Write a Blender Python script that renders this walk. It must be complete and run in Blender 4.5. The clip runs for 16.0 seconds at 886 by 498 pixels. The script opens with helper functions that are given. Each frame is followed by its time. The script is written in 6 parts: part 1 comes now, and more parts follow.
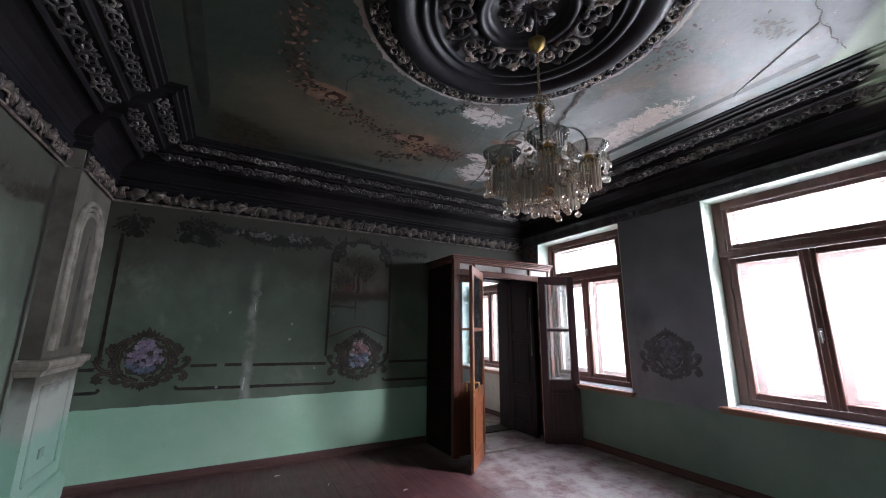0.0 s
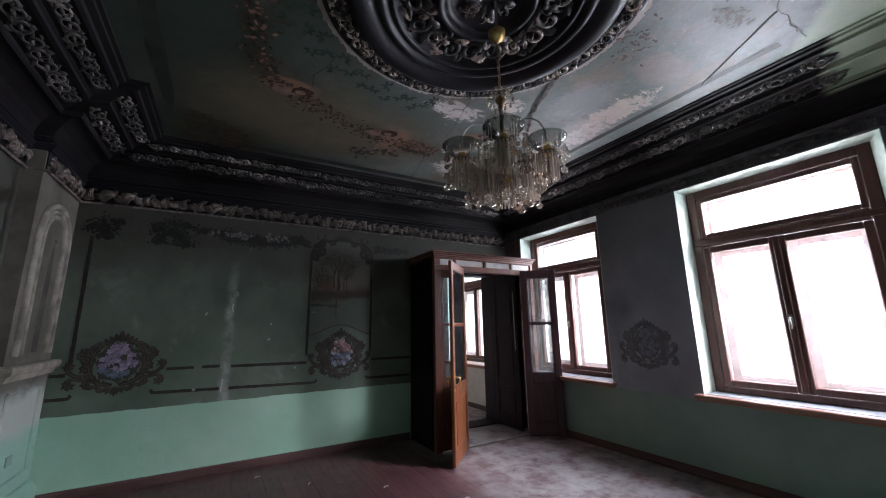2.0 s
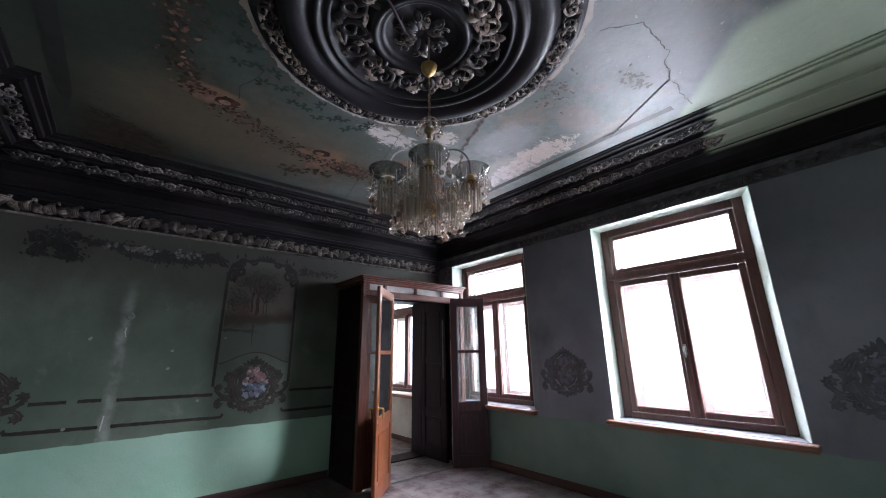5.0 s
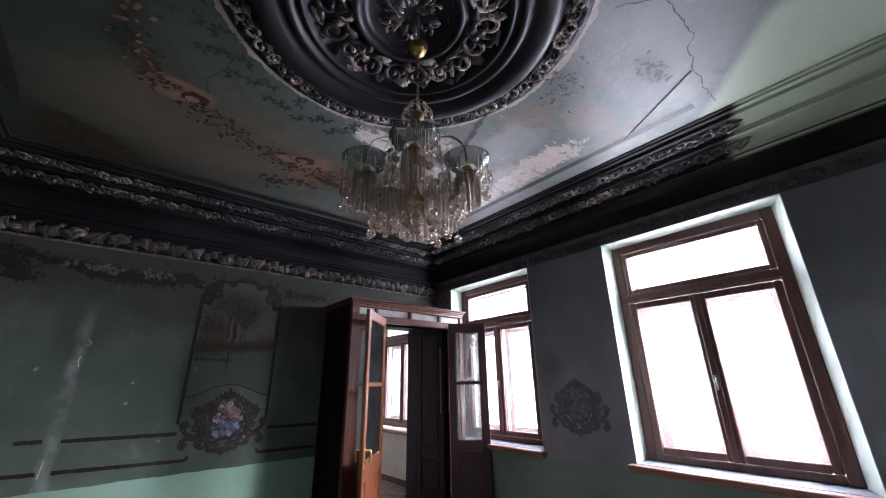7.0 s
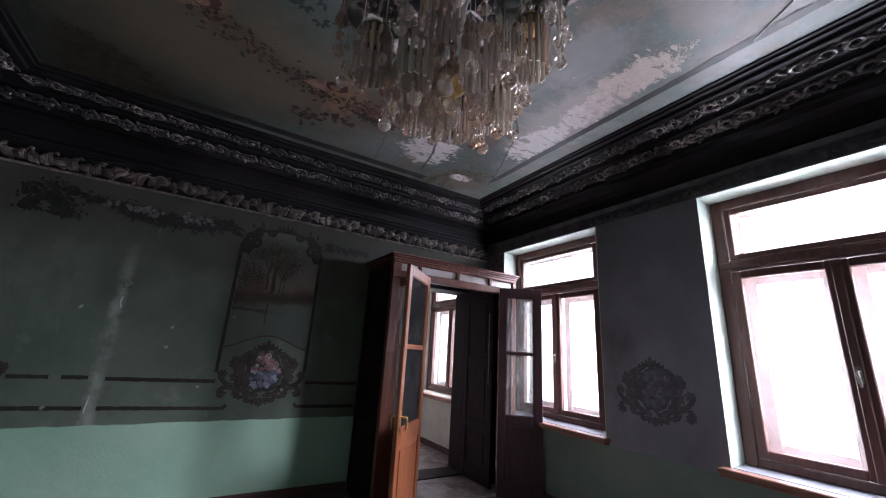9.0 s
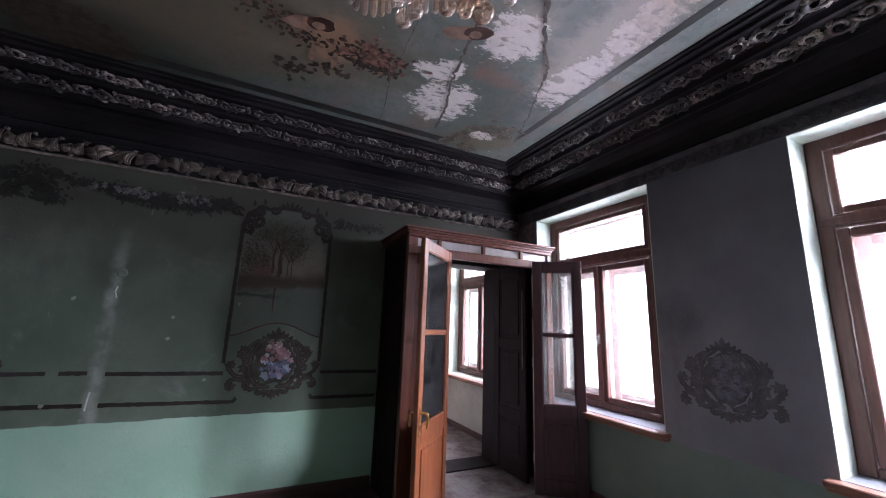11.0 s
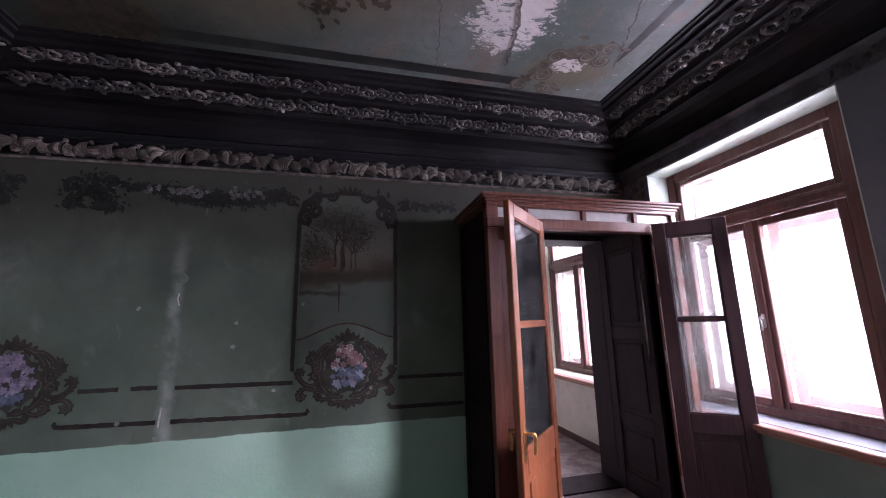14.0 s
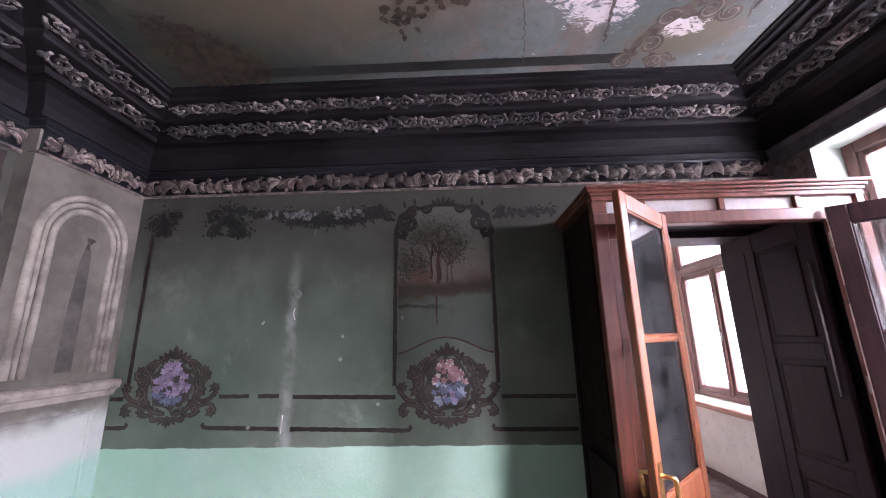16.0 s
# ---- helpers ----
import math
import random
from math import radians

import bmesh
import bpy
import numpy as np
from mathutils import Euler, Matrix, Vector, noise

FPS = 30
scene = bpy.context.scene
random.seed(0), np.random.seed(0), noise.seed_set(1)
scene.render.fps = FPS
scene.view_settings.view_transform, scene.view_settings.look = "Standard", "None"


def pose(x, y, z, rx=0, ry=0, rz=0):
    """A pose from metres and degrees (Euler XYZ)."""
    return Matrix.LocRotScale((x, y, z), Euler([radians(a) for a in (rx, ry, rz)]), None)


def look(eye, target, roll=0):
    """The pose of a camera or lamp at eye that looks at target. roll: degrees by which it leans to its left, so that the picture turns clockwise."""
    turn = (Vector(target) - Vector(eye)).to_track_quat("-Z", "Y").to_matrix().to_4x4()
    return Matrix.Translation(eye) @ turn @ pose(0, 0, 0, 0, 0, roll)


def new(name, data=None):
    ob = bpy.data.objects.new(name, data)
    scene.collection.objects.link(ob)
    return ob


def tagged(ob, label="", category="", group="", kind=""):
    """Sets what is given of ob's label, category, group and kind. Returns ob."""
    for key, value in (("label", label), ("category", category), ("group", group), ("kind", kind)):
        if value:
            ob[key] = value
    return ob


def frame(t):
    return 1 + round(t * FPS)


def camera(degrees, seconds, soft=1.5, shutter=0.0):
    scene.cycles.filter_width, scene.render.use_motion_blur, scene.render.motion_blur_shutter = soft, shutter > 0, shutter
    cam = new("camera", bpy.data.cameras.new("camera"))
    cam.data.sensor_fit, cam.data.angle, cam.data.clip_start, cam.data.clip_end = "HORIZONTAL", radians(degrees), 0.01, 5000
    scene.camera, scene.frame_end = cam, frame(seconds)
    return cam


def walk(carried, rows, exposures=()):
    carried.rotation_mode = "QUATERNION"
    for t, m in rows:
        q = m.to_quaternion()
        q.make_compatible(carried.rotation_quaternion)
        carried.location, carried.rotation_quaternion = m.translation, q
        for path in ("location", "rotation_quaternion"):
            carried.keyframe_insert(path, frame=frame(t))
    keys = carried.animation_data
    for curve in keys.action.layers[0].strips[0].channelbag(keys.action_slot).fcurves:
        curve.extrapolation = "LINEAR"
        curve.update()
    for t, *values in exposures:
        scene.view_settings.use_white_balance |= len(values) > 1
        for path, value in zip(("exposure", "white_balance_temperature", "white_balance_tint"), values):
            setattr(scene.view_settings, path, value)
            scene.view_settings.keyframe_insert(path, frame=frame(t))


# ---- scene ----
cam = camera(99.3, 16.0, 1.1)
PATH = [
    (0, (0.625, 0.667, 1.597), (1.568, 2.38, 2.015), 0.4),
    (0.5, (0.674, 0.651, 1.591), (1.622, 2.365, 1.996), 0.5),
    (1, (0.713, 0.634, 1.585), (1.65, 2.357, 1.977), 0.5),
    (1.5, (0.761, 0.608, 1.587), (1.703, 2.327, 1.985), -0.2),
    (2, (0.788, 0.596, 1.58), (1.766, 2.293, 1.983), -1.1),
    (2.5, (0.819, 0.578, 1.578), (1.846, 2.24, 2.007), -1.7),
    (3, (0.833, 0.563, 1.585), (1.914, 2.184, 2.034), -1.9),
    (3.5, (0.842, 0.552, 1.582), (1.972, 2.133, 2.053), -1.3),
    (4, (0.851, 0.541, 1.577), (2.017, 2.091, 2.066), -1.3),
    (4.5, (0.855, 0.542, 1.572), (2.074, 2.045, 2.078), -1.1),
    (7, (1.182, 0.865, 1.598), (2.384, 2.315, 2.27), -1.0),
    (7.5, (1.339, 0.945, 1.598), (2.384, 2.49, 2.321), 3.1),
    (8, (1.439, 1.019, 1.593), (2.404, 2.641, 2.258), 3.5),
    (8.5, (1.515, 1.166, 1.564), (2.502, 2.808, 2.139), 3.0),
    (11, (1.967, 1.718, 1.66), (2.827, 3.48, 2.059), 2.0),
    (11.5, (2.044, 1.834, 1.681), (2.764, 3.67, 2.013), 2.8),
    (12, (2.081, 1.954, 1.665), (2.758, 3.814, 1.95), 3.4),
    (12.5, (2.107, 2.087, 1.649), (2.731, 3.951, 2.019), 3.2),
    (13, (2.127, 2.231, 1.652), (2.776, 4.074, 2.078), 1.9),
    (13.5, (2.148, 2.331, 1.652), (2.765, 4.199, 2.01), -0.0),
    (14, (2.224, 2.434, 1.642), (2.699, 4.341, 2.01), -1.3),
    (14.5, (2.28, 2.53, 1.651), (2.637, 4.456, 2.055), -1.0),
    (15, (2.321, 2.586, 1.642), (2.512, 4.533, 2.059), -1.0),
    (15.5, (2.326, 2.602, 1.64), (2.408, 4.551, 2.08), -1.8),
    (16, (2.307, 2.632, 1.62), (2.241, 4.577, 2.081), -1.1),
]
EXPOSURES = [
    (0.0, 0.7, 6050, 12), (1.5, 0.56, 6000, 12), (2.5, 0.42, 5950, 12), (3.3, 0.46, 5900, 12), (4.5, 0.84, 5850, 12),
    (7.0, 0.86, 5850, 15), (8.0, 0.54, 5980, 16), (8.5, 0.5, 5930, 17), (11.0, 0.82, 5880, 20), (11.5, 1.12, 5900, 22), (12.5, 1.39, 5960, 32),
    (13.0, 1.4, 5960, 30), (13.5, 1.24, 5960, 31), (14.0, 1.04, 5960, 32), (14.5, 1.0, 5960, 33), (15.0, 1.22, 6100, 32),
    (15.5, 1.6, 6100, 32), (16.0, 2.1, 6100, 32),
]
walk(cam, [(t, look(eye, target, roll)) for t, eye, target, roll in PATH], EXPOSURES)

# ---- world and light ----
world = bpy.data.worlds.new("sky")
scene.world = world
world.use_nodes = True
wn = world.node_tree.nodes
sky = wn.new("ShaderNodeTexSky")
sky.sky_type, sky.sun_disc = "NISHITA", False
sky.sun_elevation, sky.sun_rotation = radians(22.4), radians(137.1)
world.node_tree.links.new(sky.outputs[0], wn["Background"].inputs[0])
wn["Background"].inputs[1].default_value = 0.12

sun = new("sun", bpy.data.lights.new("sun", "SUN"))
sun.data.energy, sun.data.angle, sun.data.color = 5.0, radians(16), (1.0, 0.97, 0.97)
sun.matrix_world = look((0.65, -0.70, 0.394), (0, 0, 0))

LAMP = 300.0


def window_light(y, power):
    """The overcast sky's light, standing in a window's opening."""
    li = bpy.data.lights.new("window_light", "AREA")
    li.shape, li.size, li.size_y, li.energy, li.color = "RECTANGLE", 2.0, 2.9, power, (1.0, 0.965, 1.03)
    ob = new("window_light", li)
    ob.matrix_world = look((6.25, y, 2.35), (0, y, -1.3))


# The southernmost lamp serves a window out of view, assumed from symmetry.
for wy, share in ((-0.61, 0.3), (2.1, 1.6), (4.81, 1.0), (7.36, 0.9)):
    window_light(wy, LAMP * share)

# ---- plan ----
NORTH, EAST, WEST, SOUTH, TOP = 5.95, 5.22, -0.82, -1.63, 3.6
DADO = 0.775


# ---- materials ----
class Nodes:
    """Short hand for one node material."""

    def __init__(self, name, rough=0.6, metal=0.0, spec=0.5):
        self.m = bpy.data.materials.new(name)
        self.m.use_nodes = True
        self.t = self.m.node_tree
        self.b = self.t.nodes["Principled BSDF"]
        self.b.inputs["Roughness"].default_value = rough
        self.b.inputs["Metallic"].default_value = metal
        self.b.inputs["Specular IOR Level"].default_value = spec
        self.pos = self.t.nodes.new("ShaderNodeNewGeometry").outputs["Position"]

    def put(self, socket, v):
        if isinstance(v, bpy.types.NodeSocket):
            self.t.links.new(v, socket)
        elif isinstance(v, (tuple, list)):
            socket.default_value = (*v, 1.0)[: len(socket.default_value)]
        else:
            socket.default_value = v

    def noise(self, scale, detail=4.0, rough=0.55, stretch=None, warp=0.0):
        n = self.t.nodes.new("ShaderNodeTexNoise")
        n.inputs["Scale"].default_value, n.inputs["Detail"].default_value = scale, detail
        n.inputs["Roughness"].default_value, n.inputs["Distortion"].default_value = rough, warp
        src = self.pos
        if stretch:
            src = self.vec("MULTIPLY", self.pos, stretch)
        self.put(n.inputs["Vector"], src)
        return n.outputs[0]

    def vec(self, op, a, b):
        n = self.t.nodes.new("ShaderNodeVectorMath")
        n.operation = op
        self.put(n.inputs[0], a)
        self.put(n.inputs[1], b)
        return n.outputs[1] if op == "LENGTH" else n.outputs[0]

    def num(self, op, a, b=0.0):
        n = self.t.nodes.new("ShaderNodeMath")
        n.operation = op
        self.put(n.inputs[0], a)
        self.put(n.inputs[1], b)
        return n.outputs[0]

    def step(self, v, lo, hi):
        n = self.t.nodes.new("ShaderNodeMapRange")
        n.interpolation_type = "SMOOTHSTEP"
        self.put(n.inputs[0], v)
        n.inputs[1].default_value, n.inputs[2].default_value = lo, hi
        return n.outputs[0]

    def mix(self, fac, a, b):
        n = self.t.nodes.new("ShaderNodeMix")
        n.data_type = "RGBA"
        self.put(n.inputs[0], fac)
        self.put(n.inputs[6], a)
        self.put(n.inputs[7], b)
        return n.outputs[2]

    def axis(self, k):
        n = self.t.nodes.new("ShaderNodeSeparateXYZ")
        self.put(n.inputs[0], self.pos)
        return n.outputs[k]

    def blob(self, c, r, wobble=0.8, scale=5.0, lo=0.75, hi=1.05, fine=0.0):
        """A ragged patch round c of half sizes r: 1 inside, 0 outside."""
        d = self.vec("MULTIPLY", self.vec("SUBTRACT", self.pos, c), tuple(1 / v for v in r))
        d = self.vec("LENGTH", d, (0, 0, 0))
        d = self.num("ADD", d, self.num("MULTIPLY", self.num("SUBTRACT", self.noise(scale * 4, 8.0, 0.7, (1, 1.8, 1), 1.0), 0.5), fine))
        d = self.num("ADD", d, self.num("MULTIPLY", self.num("SUBTRACT", self.noise(scale, 10.0, 0.72, (1, 1.6, 1), 0.4), 0.5), wobble * 2))
        return self.num("SUBTRACT", 1.0, self.step(d, lo, hi))

    def random(self):
        return self.t.nodes.new("ShaderNodeObjectInfo").outputs["Random"]

    def island(self):
        return self.t.nodes.new("ShaderNodeNewGeometry").outputs["Random Per Island"]

    def colour(self, c):
        self.put(self.b.inputs["Base Color"], c)
        return self

    def rough(self, c):
        self.put(self.b.inputs["Roughness"], c)
        return self

    def bump(self, h, strength=0.3, dist=0.01):
        n = self.t.nodes.new("ShaderNodeBump")
        n.inputs["Strength"].default_value, n.inputs["Distance"].default_value = strength, dist
        self.put(n.inputs["Height"], h)
        self.put(self.b.inputs["Normal"], n.outputs[0])
        return self


def plain(name, c, rough=0.6, vary=0.25, scale=8.0, metal=0.0, spec=0.5, bump=0.15):
    """A surface of one colour with two scales of unevenness."""
    k = Nodes(name, rough, metal, spec)
    dark = tuple(v * (1 - vary) for v in c)
    light = tuple(min(1, v * (1 + vary)) for v in c)
    n = k.mix(k.step(k.noise(scale, 5), 0.3, 0.7), dark, light)
    n = k.mix(k.num("MULTIPLY", k.step(k.noise(scale * 6, 3), 0.55, 0.75), 0.35), n, tuple(v * 0.5 for v in c))
    k.colour(n).bump(k.noise(scale * 9, 3), bump, 0.004)
    return k.m


def wall_paint(name, low, high, dado_low, dado_high, smoky=0.85):
    k = Nodes(name, 0.6, spec=0.35)
    z, x, y = k.axis(2), k.axis(0), k.axis(1)
    upper = k.mix(k.step(k.noise(0.9, 5), 0.3, 0.7), low, high)
    soot = k.step(k.noise(1.6, 6, 0.6, (1, 1, 0.5)), 0.5, 0.78)
    upper = k.mix(k.num("MULTIPLY", soot, 0.5), upper, (0.05, 0.06, 0.055))
    # Soot on the upper wall, deepened to carry its dimness too.
    smoke = k.num("MULTIPLY", k.step(k.num("ADD", z, k.num("MULTIPLY", k.noise(1.6, 6, 0.6), 0.9)), 2.05, 3.2), smoky)
    upper = k.mix(smoke, upper, (0.050, 0.046, 0.038))
    scrape = k.step(k.noise(9, 8, 0.72, (1, 1, 0.35)), 0.64, 0.72)
    upper = k.mix(k.num("MULTIPLY", scrape, 0.35), upper, (0.27, 0.30, 0.26))
    specks = k.step(k.noise(34, 7, 0.72), 0.63, 0.70)
    upper = k.mix(k.num("MULTIPLY", specks, 0.30), upper, (0.055, 0.065, 0.055))
    rubbed = k.num("MULTIPLY", k.step(k.noise(2.4, 6, 0.65, (1, 1, 0.7), 0.6), 0.55, 0.72), k.num("SUBTRACT", 1.0, k.step(z, 1.9, 2.6)))
    upper = k.mix(k.num("MULTIPLY", rubbed, 0.35), upper, (0.30, 0.33, 0.29))
    # the plastered chase of a cable
    chase = k.num("SUBTRACT", 1.0, k.step(k.num("ABSOLUTE", k.num("SUBTRACT", k.num("ADD", x, k.num("MULTIPLY", k.noise(5, 7, 0.65), 0.13)), 0.92)), 0.0, 0.075))
    chase = k.num("MULTIPLY", chase, k.step(y, 5.8, 5.9))
    chase = k.num("MULTIPLY", chase, k.num("SUBTRACT", 1.0, k.step(z, 1.7, 2.55)))
    upper = k.mix(k.num("MULTIPLY", k.num("MULTIPLY", chase, k.step(k.noise(4, 6, 0.65), 0.25, 0.6)), 0.8), upper, (0.42, 0.45, 0.41))
    lower = k.mix(k.step(k.noise(1.2, 5), 0.3, 0.7), dado_low, dado_high)
    lower = k.mix(k.num("MULTIPLY", k.step(k.noise(7, 6, 0.65), 0.6, 0.8), 0.35), lower, tuple(v * 0.8 for v in dado_low))
    edge = k.num("ADD", z, k.num("MULTIPLY", k.num("SUBTRACT", k.noise(6, 4), 0.5), 0.03))
    k.colour(k.mix(k.step(edge, DADO - 0.004, DADO + 0.004), lower, upper))
    k.bump(k.num("ADD", k.noise(3, 4), k.num("MULTIPLY", k.noise(40, 4), 0.25)), 0.35, 0.02)
    return k.m


def ceiling_paint():
    k = Nodes("painted_ceiling", 0.42, spec=0.5)
    x, y = k.axis(0), k.axis(1)
    sky_blue = k.mix(k.step(k.noise(0.8, 4), 0.35, 0.65), (0.105, 0.135, 0.12), (0.175, 0.21, 0.195))
    cloud = k.step(k.noise(1.5, 5, 0.6), 0.48, 0.7)
    c = k.mix(k.num("MULTIPLY", cloud, 0.55), sky_blue, (0.28, 0.28, 0.27))
    c = k.mix(k.num("MULTIPLY", k.step(k.noise(2.2, 5, 0.6, (1.3, 0.8, 1), 0.5), 0.50, 0.64), 0.6), c, (0.21, 0.155, 0.115))
    c = k.mix(k.num("MULTIPLY", k.step(k.noise(3.1, 5, 0.6, (0.9, 1.2, 1), 0.4), 0.56, 0.68), 0.4), c, (0.12, 0.16, 0.125))
    c = k.mix(k.num("MULTIPLY", k.step(k.noise(17, 7, 0.7, (1.2, 0.7, 1), 0.3), 0.50, 0.66), 0.4), c, (0.085, 0.095, 0.078))
    c = k.mix(k.num("MULTIPLY", k.step(k.noise(23, 7, 0.7), 0.58, 0.68), 0.4), c, (0.30, 0.28, 0.25))
    # Soot to the west, deepened for the light's falloff away from the windows.
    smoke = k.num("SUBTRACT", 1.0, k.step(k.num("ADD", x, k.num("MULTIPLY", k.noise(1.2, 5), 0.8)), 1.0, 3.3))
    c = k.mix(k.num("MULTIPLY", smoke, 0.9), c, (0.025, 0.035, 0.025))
    warm = k.blob((1.6, 4.2, TOP), (1.5, 0.75, 1), 0.5, 2.0, 0.4, 1.2)
    c = k.mix(k.num("MULTIPLY", warm, 0.6), c, (0.17, 0.13, 0.085))
    for bx, by, rx, ry, col, amount in (
        (3.72, 2.05, 0.34, 0.2, (0.36, 0.27, 0.24), 0.45), (2.25, 4.15, 0.2, 0.28, (0.34, 0.2, 0.12), 0.7),
        (1.12, 3.70, 0.26, 0.14, (0.30, 0.16, 0.10), 0.7), (3.50, 3.95, 0.30, 0.10, (0.26, 0.12, 0.09), 0.38), (3.95, 3.3, 0.35, 0.75, (0.46, 0.41, 0.37), 0.75), (3.35, 3.45, 0.25, 0.25, (0.42, 0.36, 0.31), 0.6), (3.5, 2.7, 0.3, 0.4, (0.36, 0.36, 0.36), 0.5),
        # The wide patch at (3.3, 1.3) is pale for the windows' sheen.
        (3.3, 1.3, 1.0, 0.7, (0.30, 0.31, 0.31), 0.45), (3.58, 1.5, 0.2, 0.1, (0.14, 0.15, 0.14), 0.6),
        (0.6, 4.85, 0.5, 0.2, (0.07, 0.06, 0.03), 0.8), (3.0, 0.75, 0.5, 0.3, (0.3, 0.24, 0.2), 0.5),
        (3.9, 4.85, 0.4, 0.25, (0.16, 0.14, 0.09), 0.8)):
        c = k.mix(k.num("MULTIPLY", k.blob((bx, by, TOP), (rx, ry, 1), 0.6, 6.0, 0.5, 1.1), amount), c, col)
    peel = k.num("MAXIMUM", k.blob((3.25, 4.45, TOP), (0.34, 0.36, 1), 1.0, 7.0, 0.72, 0.80, 1.1), k.blob((3.95, 2.62, TOP), (0.22, 0.42, 1), 1.0, 7.0, 0.72, 0.80, 1.1))
    for px, py, rx, ry in ((3.35, 3.55, 0.28, 0.3), (3.85, 4.78, 0.2, 0.1), (4.02, 3.7, 0.24, 0.5), (4.02, 3.1, 0.2, 0.4), (3.30, 4.55, 0.2, 0.2), (3.0, 4.12, 0.2, 0.12), (2.55, 3.35, 0.35, 0.18), (2.95, 3.05, 0.2, 0.14), (3.1, 4.02, 0.16, 0.12)):
        peel = k.num("MAXIMUM", peel, k.blob((px, py, TOP), (rx, ry, 1), 1.0, 9.0, 0.68, 0.76, 1.1))
    peel = k.num("MULTIPLY", peel, k.step(k.noise(8, 9, 0.72, (0.8, 1.7, 1), 0.8), 0.40, 0.47))
    rim = k.vec("LENGTH", k.vec("SUBTRACT", k.pos, (2.05, 2.17, TOP)), (0, 0, 0))
    rim = k.num("ADD", k.num("ABSOLUTE", k.num("SUBTRACT", rim, 1.05)), k.num("MULTIPLY", k.num("SUBTRACT", k.noise(9, 8, 0.7), 0.5), 0.14))
    peel = k.num("MAXIMUM", peel, k.num("MULTIPLY", k.num("SUBTRACT", 1.0, k.step(rim, 0.022, 0.03)), 0.85))
    flakes = k.num("MULTIPLY", k.step(k.noise(14, 8, 0.7), 0.66, 0.69), k.step(x, 2.2, 3.2))
    peel = k.num("MAXIMUM", peel, k.num("MULTIPLY", flakes, 0.8))
    c = k.mix(peel, c, k.mix(k.step(k.num("ADD", y, k.num("MULTIPLY", k.noise(9, 5), 0.6)), 3.0, 3.8), k.mix(k.noise(18, 5), (0.40, 0.33, 0.28), (0.62, 0.55, 0.49)), k.mix(k.noise(18, 4), (0.60, 0.55, 0.53), (0.80, 0.76, 0.74))))
    # the corner that was painted over in green
    far = k.num("ADD", y, k.num("MULTIPLY", k.num("SUBTRACT", k.noise(1.5, 4), 0.5), 0.15))
    over = k.num("MULTIPLY", k.num("SUBTRACT", 1.0, k.step(k.num("SUBTRACT", far, k.num("MULTIPLY", k.num("SUBTRACT", x, 4.2), 0.8)), 1.22, 1.36)), k.step(x, 3.55, 3.75))
    c = k.mix(over, c, (0.42, 0.51, 0.38))
    k.colour(c)
    k.rough(k.mix(k.noise(5, 4), (0.38,) * 3, (0.55,) * 3))
    k.bump(k.num("ADD", k.num("MULTIPLY", peel, -0.6), k.noise(2.5, 6, 0.6)), 0.5, 0.02)
    return k.m


def relief(name, dark, pale, share, rough=0.5, spread=0.46):
    """Stucco ornament under soot; some pieces are pale, for wear and for painted gleams of light."""
    k = Nodes(name, rough, spec=0.55)
    patchy = k.num("MAXIMUM", k.step(k.noise(2.6, 5, 0.6), spread, spread + 0.14), 0.10)
    worn = k.num("MULTIPLY", k.step(k.island(), 1 - share, 1.0 - share * 0.35), patchy)
    worn = k.num("MULTIPLY", worn, k.step(k.noise(45, 5, 0.6), 0.36, 0.55))
    c = k.mix(k.step(k.noise(14, 4), 0.3, 0.7), dark, tuple(v * 1.8 for v in dark))
    c = k.mix(worn, c, k.mix(k.noise(25, 4), tuple(v * 0.55 for v in pale), pale))
    k.colour(c).bump(k.noise(60, 4), 0.3, 0.004)
    return k.m


def soot_plaster():
    k = Nodes("sooty_plaster", 0.42, spec=0.32)
    c = k.mix(k.step(k.noise(1.3, 5), 0.3, 0.7), (0.006, 0.006, 0.008), (0.017, 0.018, 0.022))
    c = k.mix(k.num("MULTIPLY", k.step(k.noise(12, 7, 0.7), 0.66, 0.72), 0.35), c, (0.16, 0.14, 0.125))
    k.colour(c).bump(k.noise(30, 5), 0.25, 0.005)
    return k.m


def crown_plaster():
    """The same soot, but for the stretch that was painted over in green."""
    k = Nodes("crown_plaster", 0.52, spec=0.18)
    c = k.mix(k.step(k.noise(1.3, 5), 0.3, 0.7), (0.006, 0.005, 0.006), (0.019, 0.017, 0.019))
    c = k.mix(k.num("MULTIPLY", k.step(k.noise(12, 7, 0.7), 0.66, 0.72), 0.3), c, (0.10, 0.09, 0.08))
    y = k.num("ADD", k.axis(1), k.num("MULTIPLY", k.num("SUBTRACT", k.noise(4, 5), 0.5), 0.25))
    y = k.num("SUBTRACT", y, k.num("MULTIPLY", k.step(k.num("SUBTRACT", 3.62, k.axis(2)), 0.0, 0.35), 0.35))
    over = k.num("MULTIPLY", k.num("SUBTRACT", 1.0, k.step(y, 1.2, 1.3)), k.num("MULTIPLY", k.step(k.axis(0), 3.0, 3.4), k.step(k.axis(2), 3.425, 3.44)))
    c = k.mix(over, c, k.mix(k.noise(3, 4), (0.36, 0.45, 0.32), (0.46, 0.55, 0.41)))
    k.colour(c).bump(k.noise(30, 5), 0.25, 0.005)
    return k.m


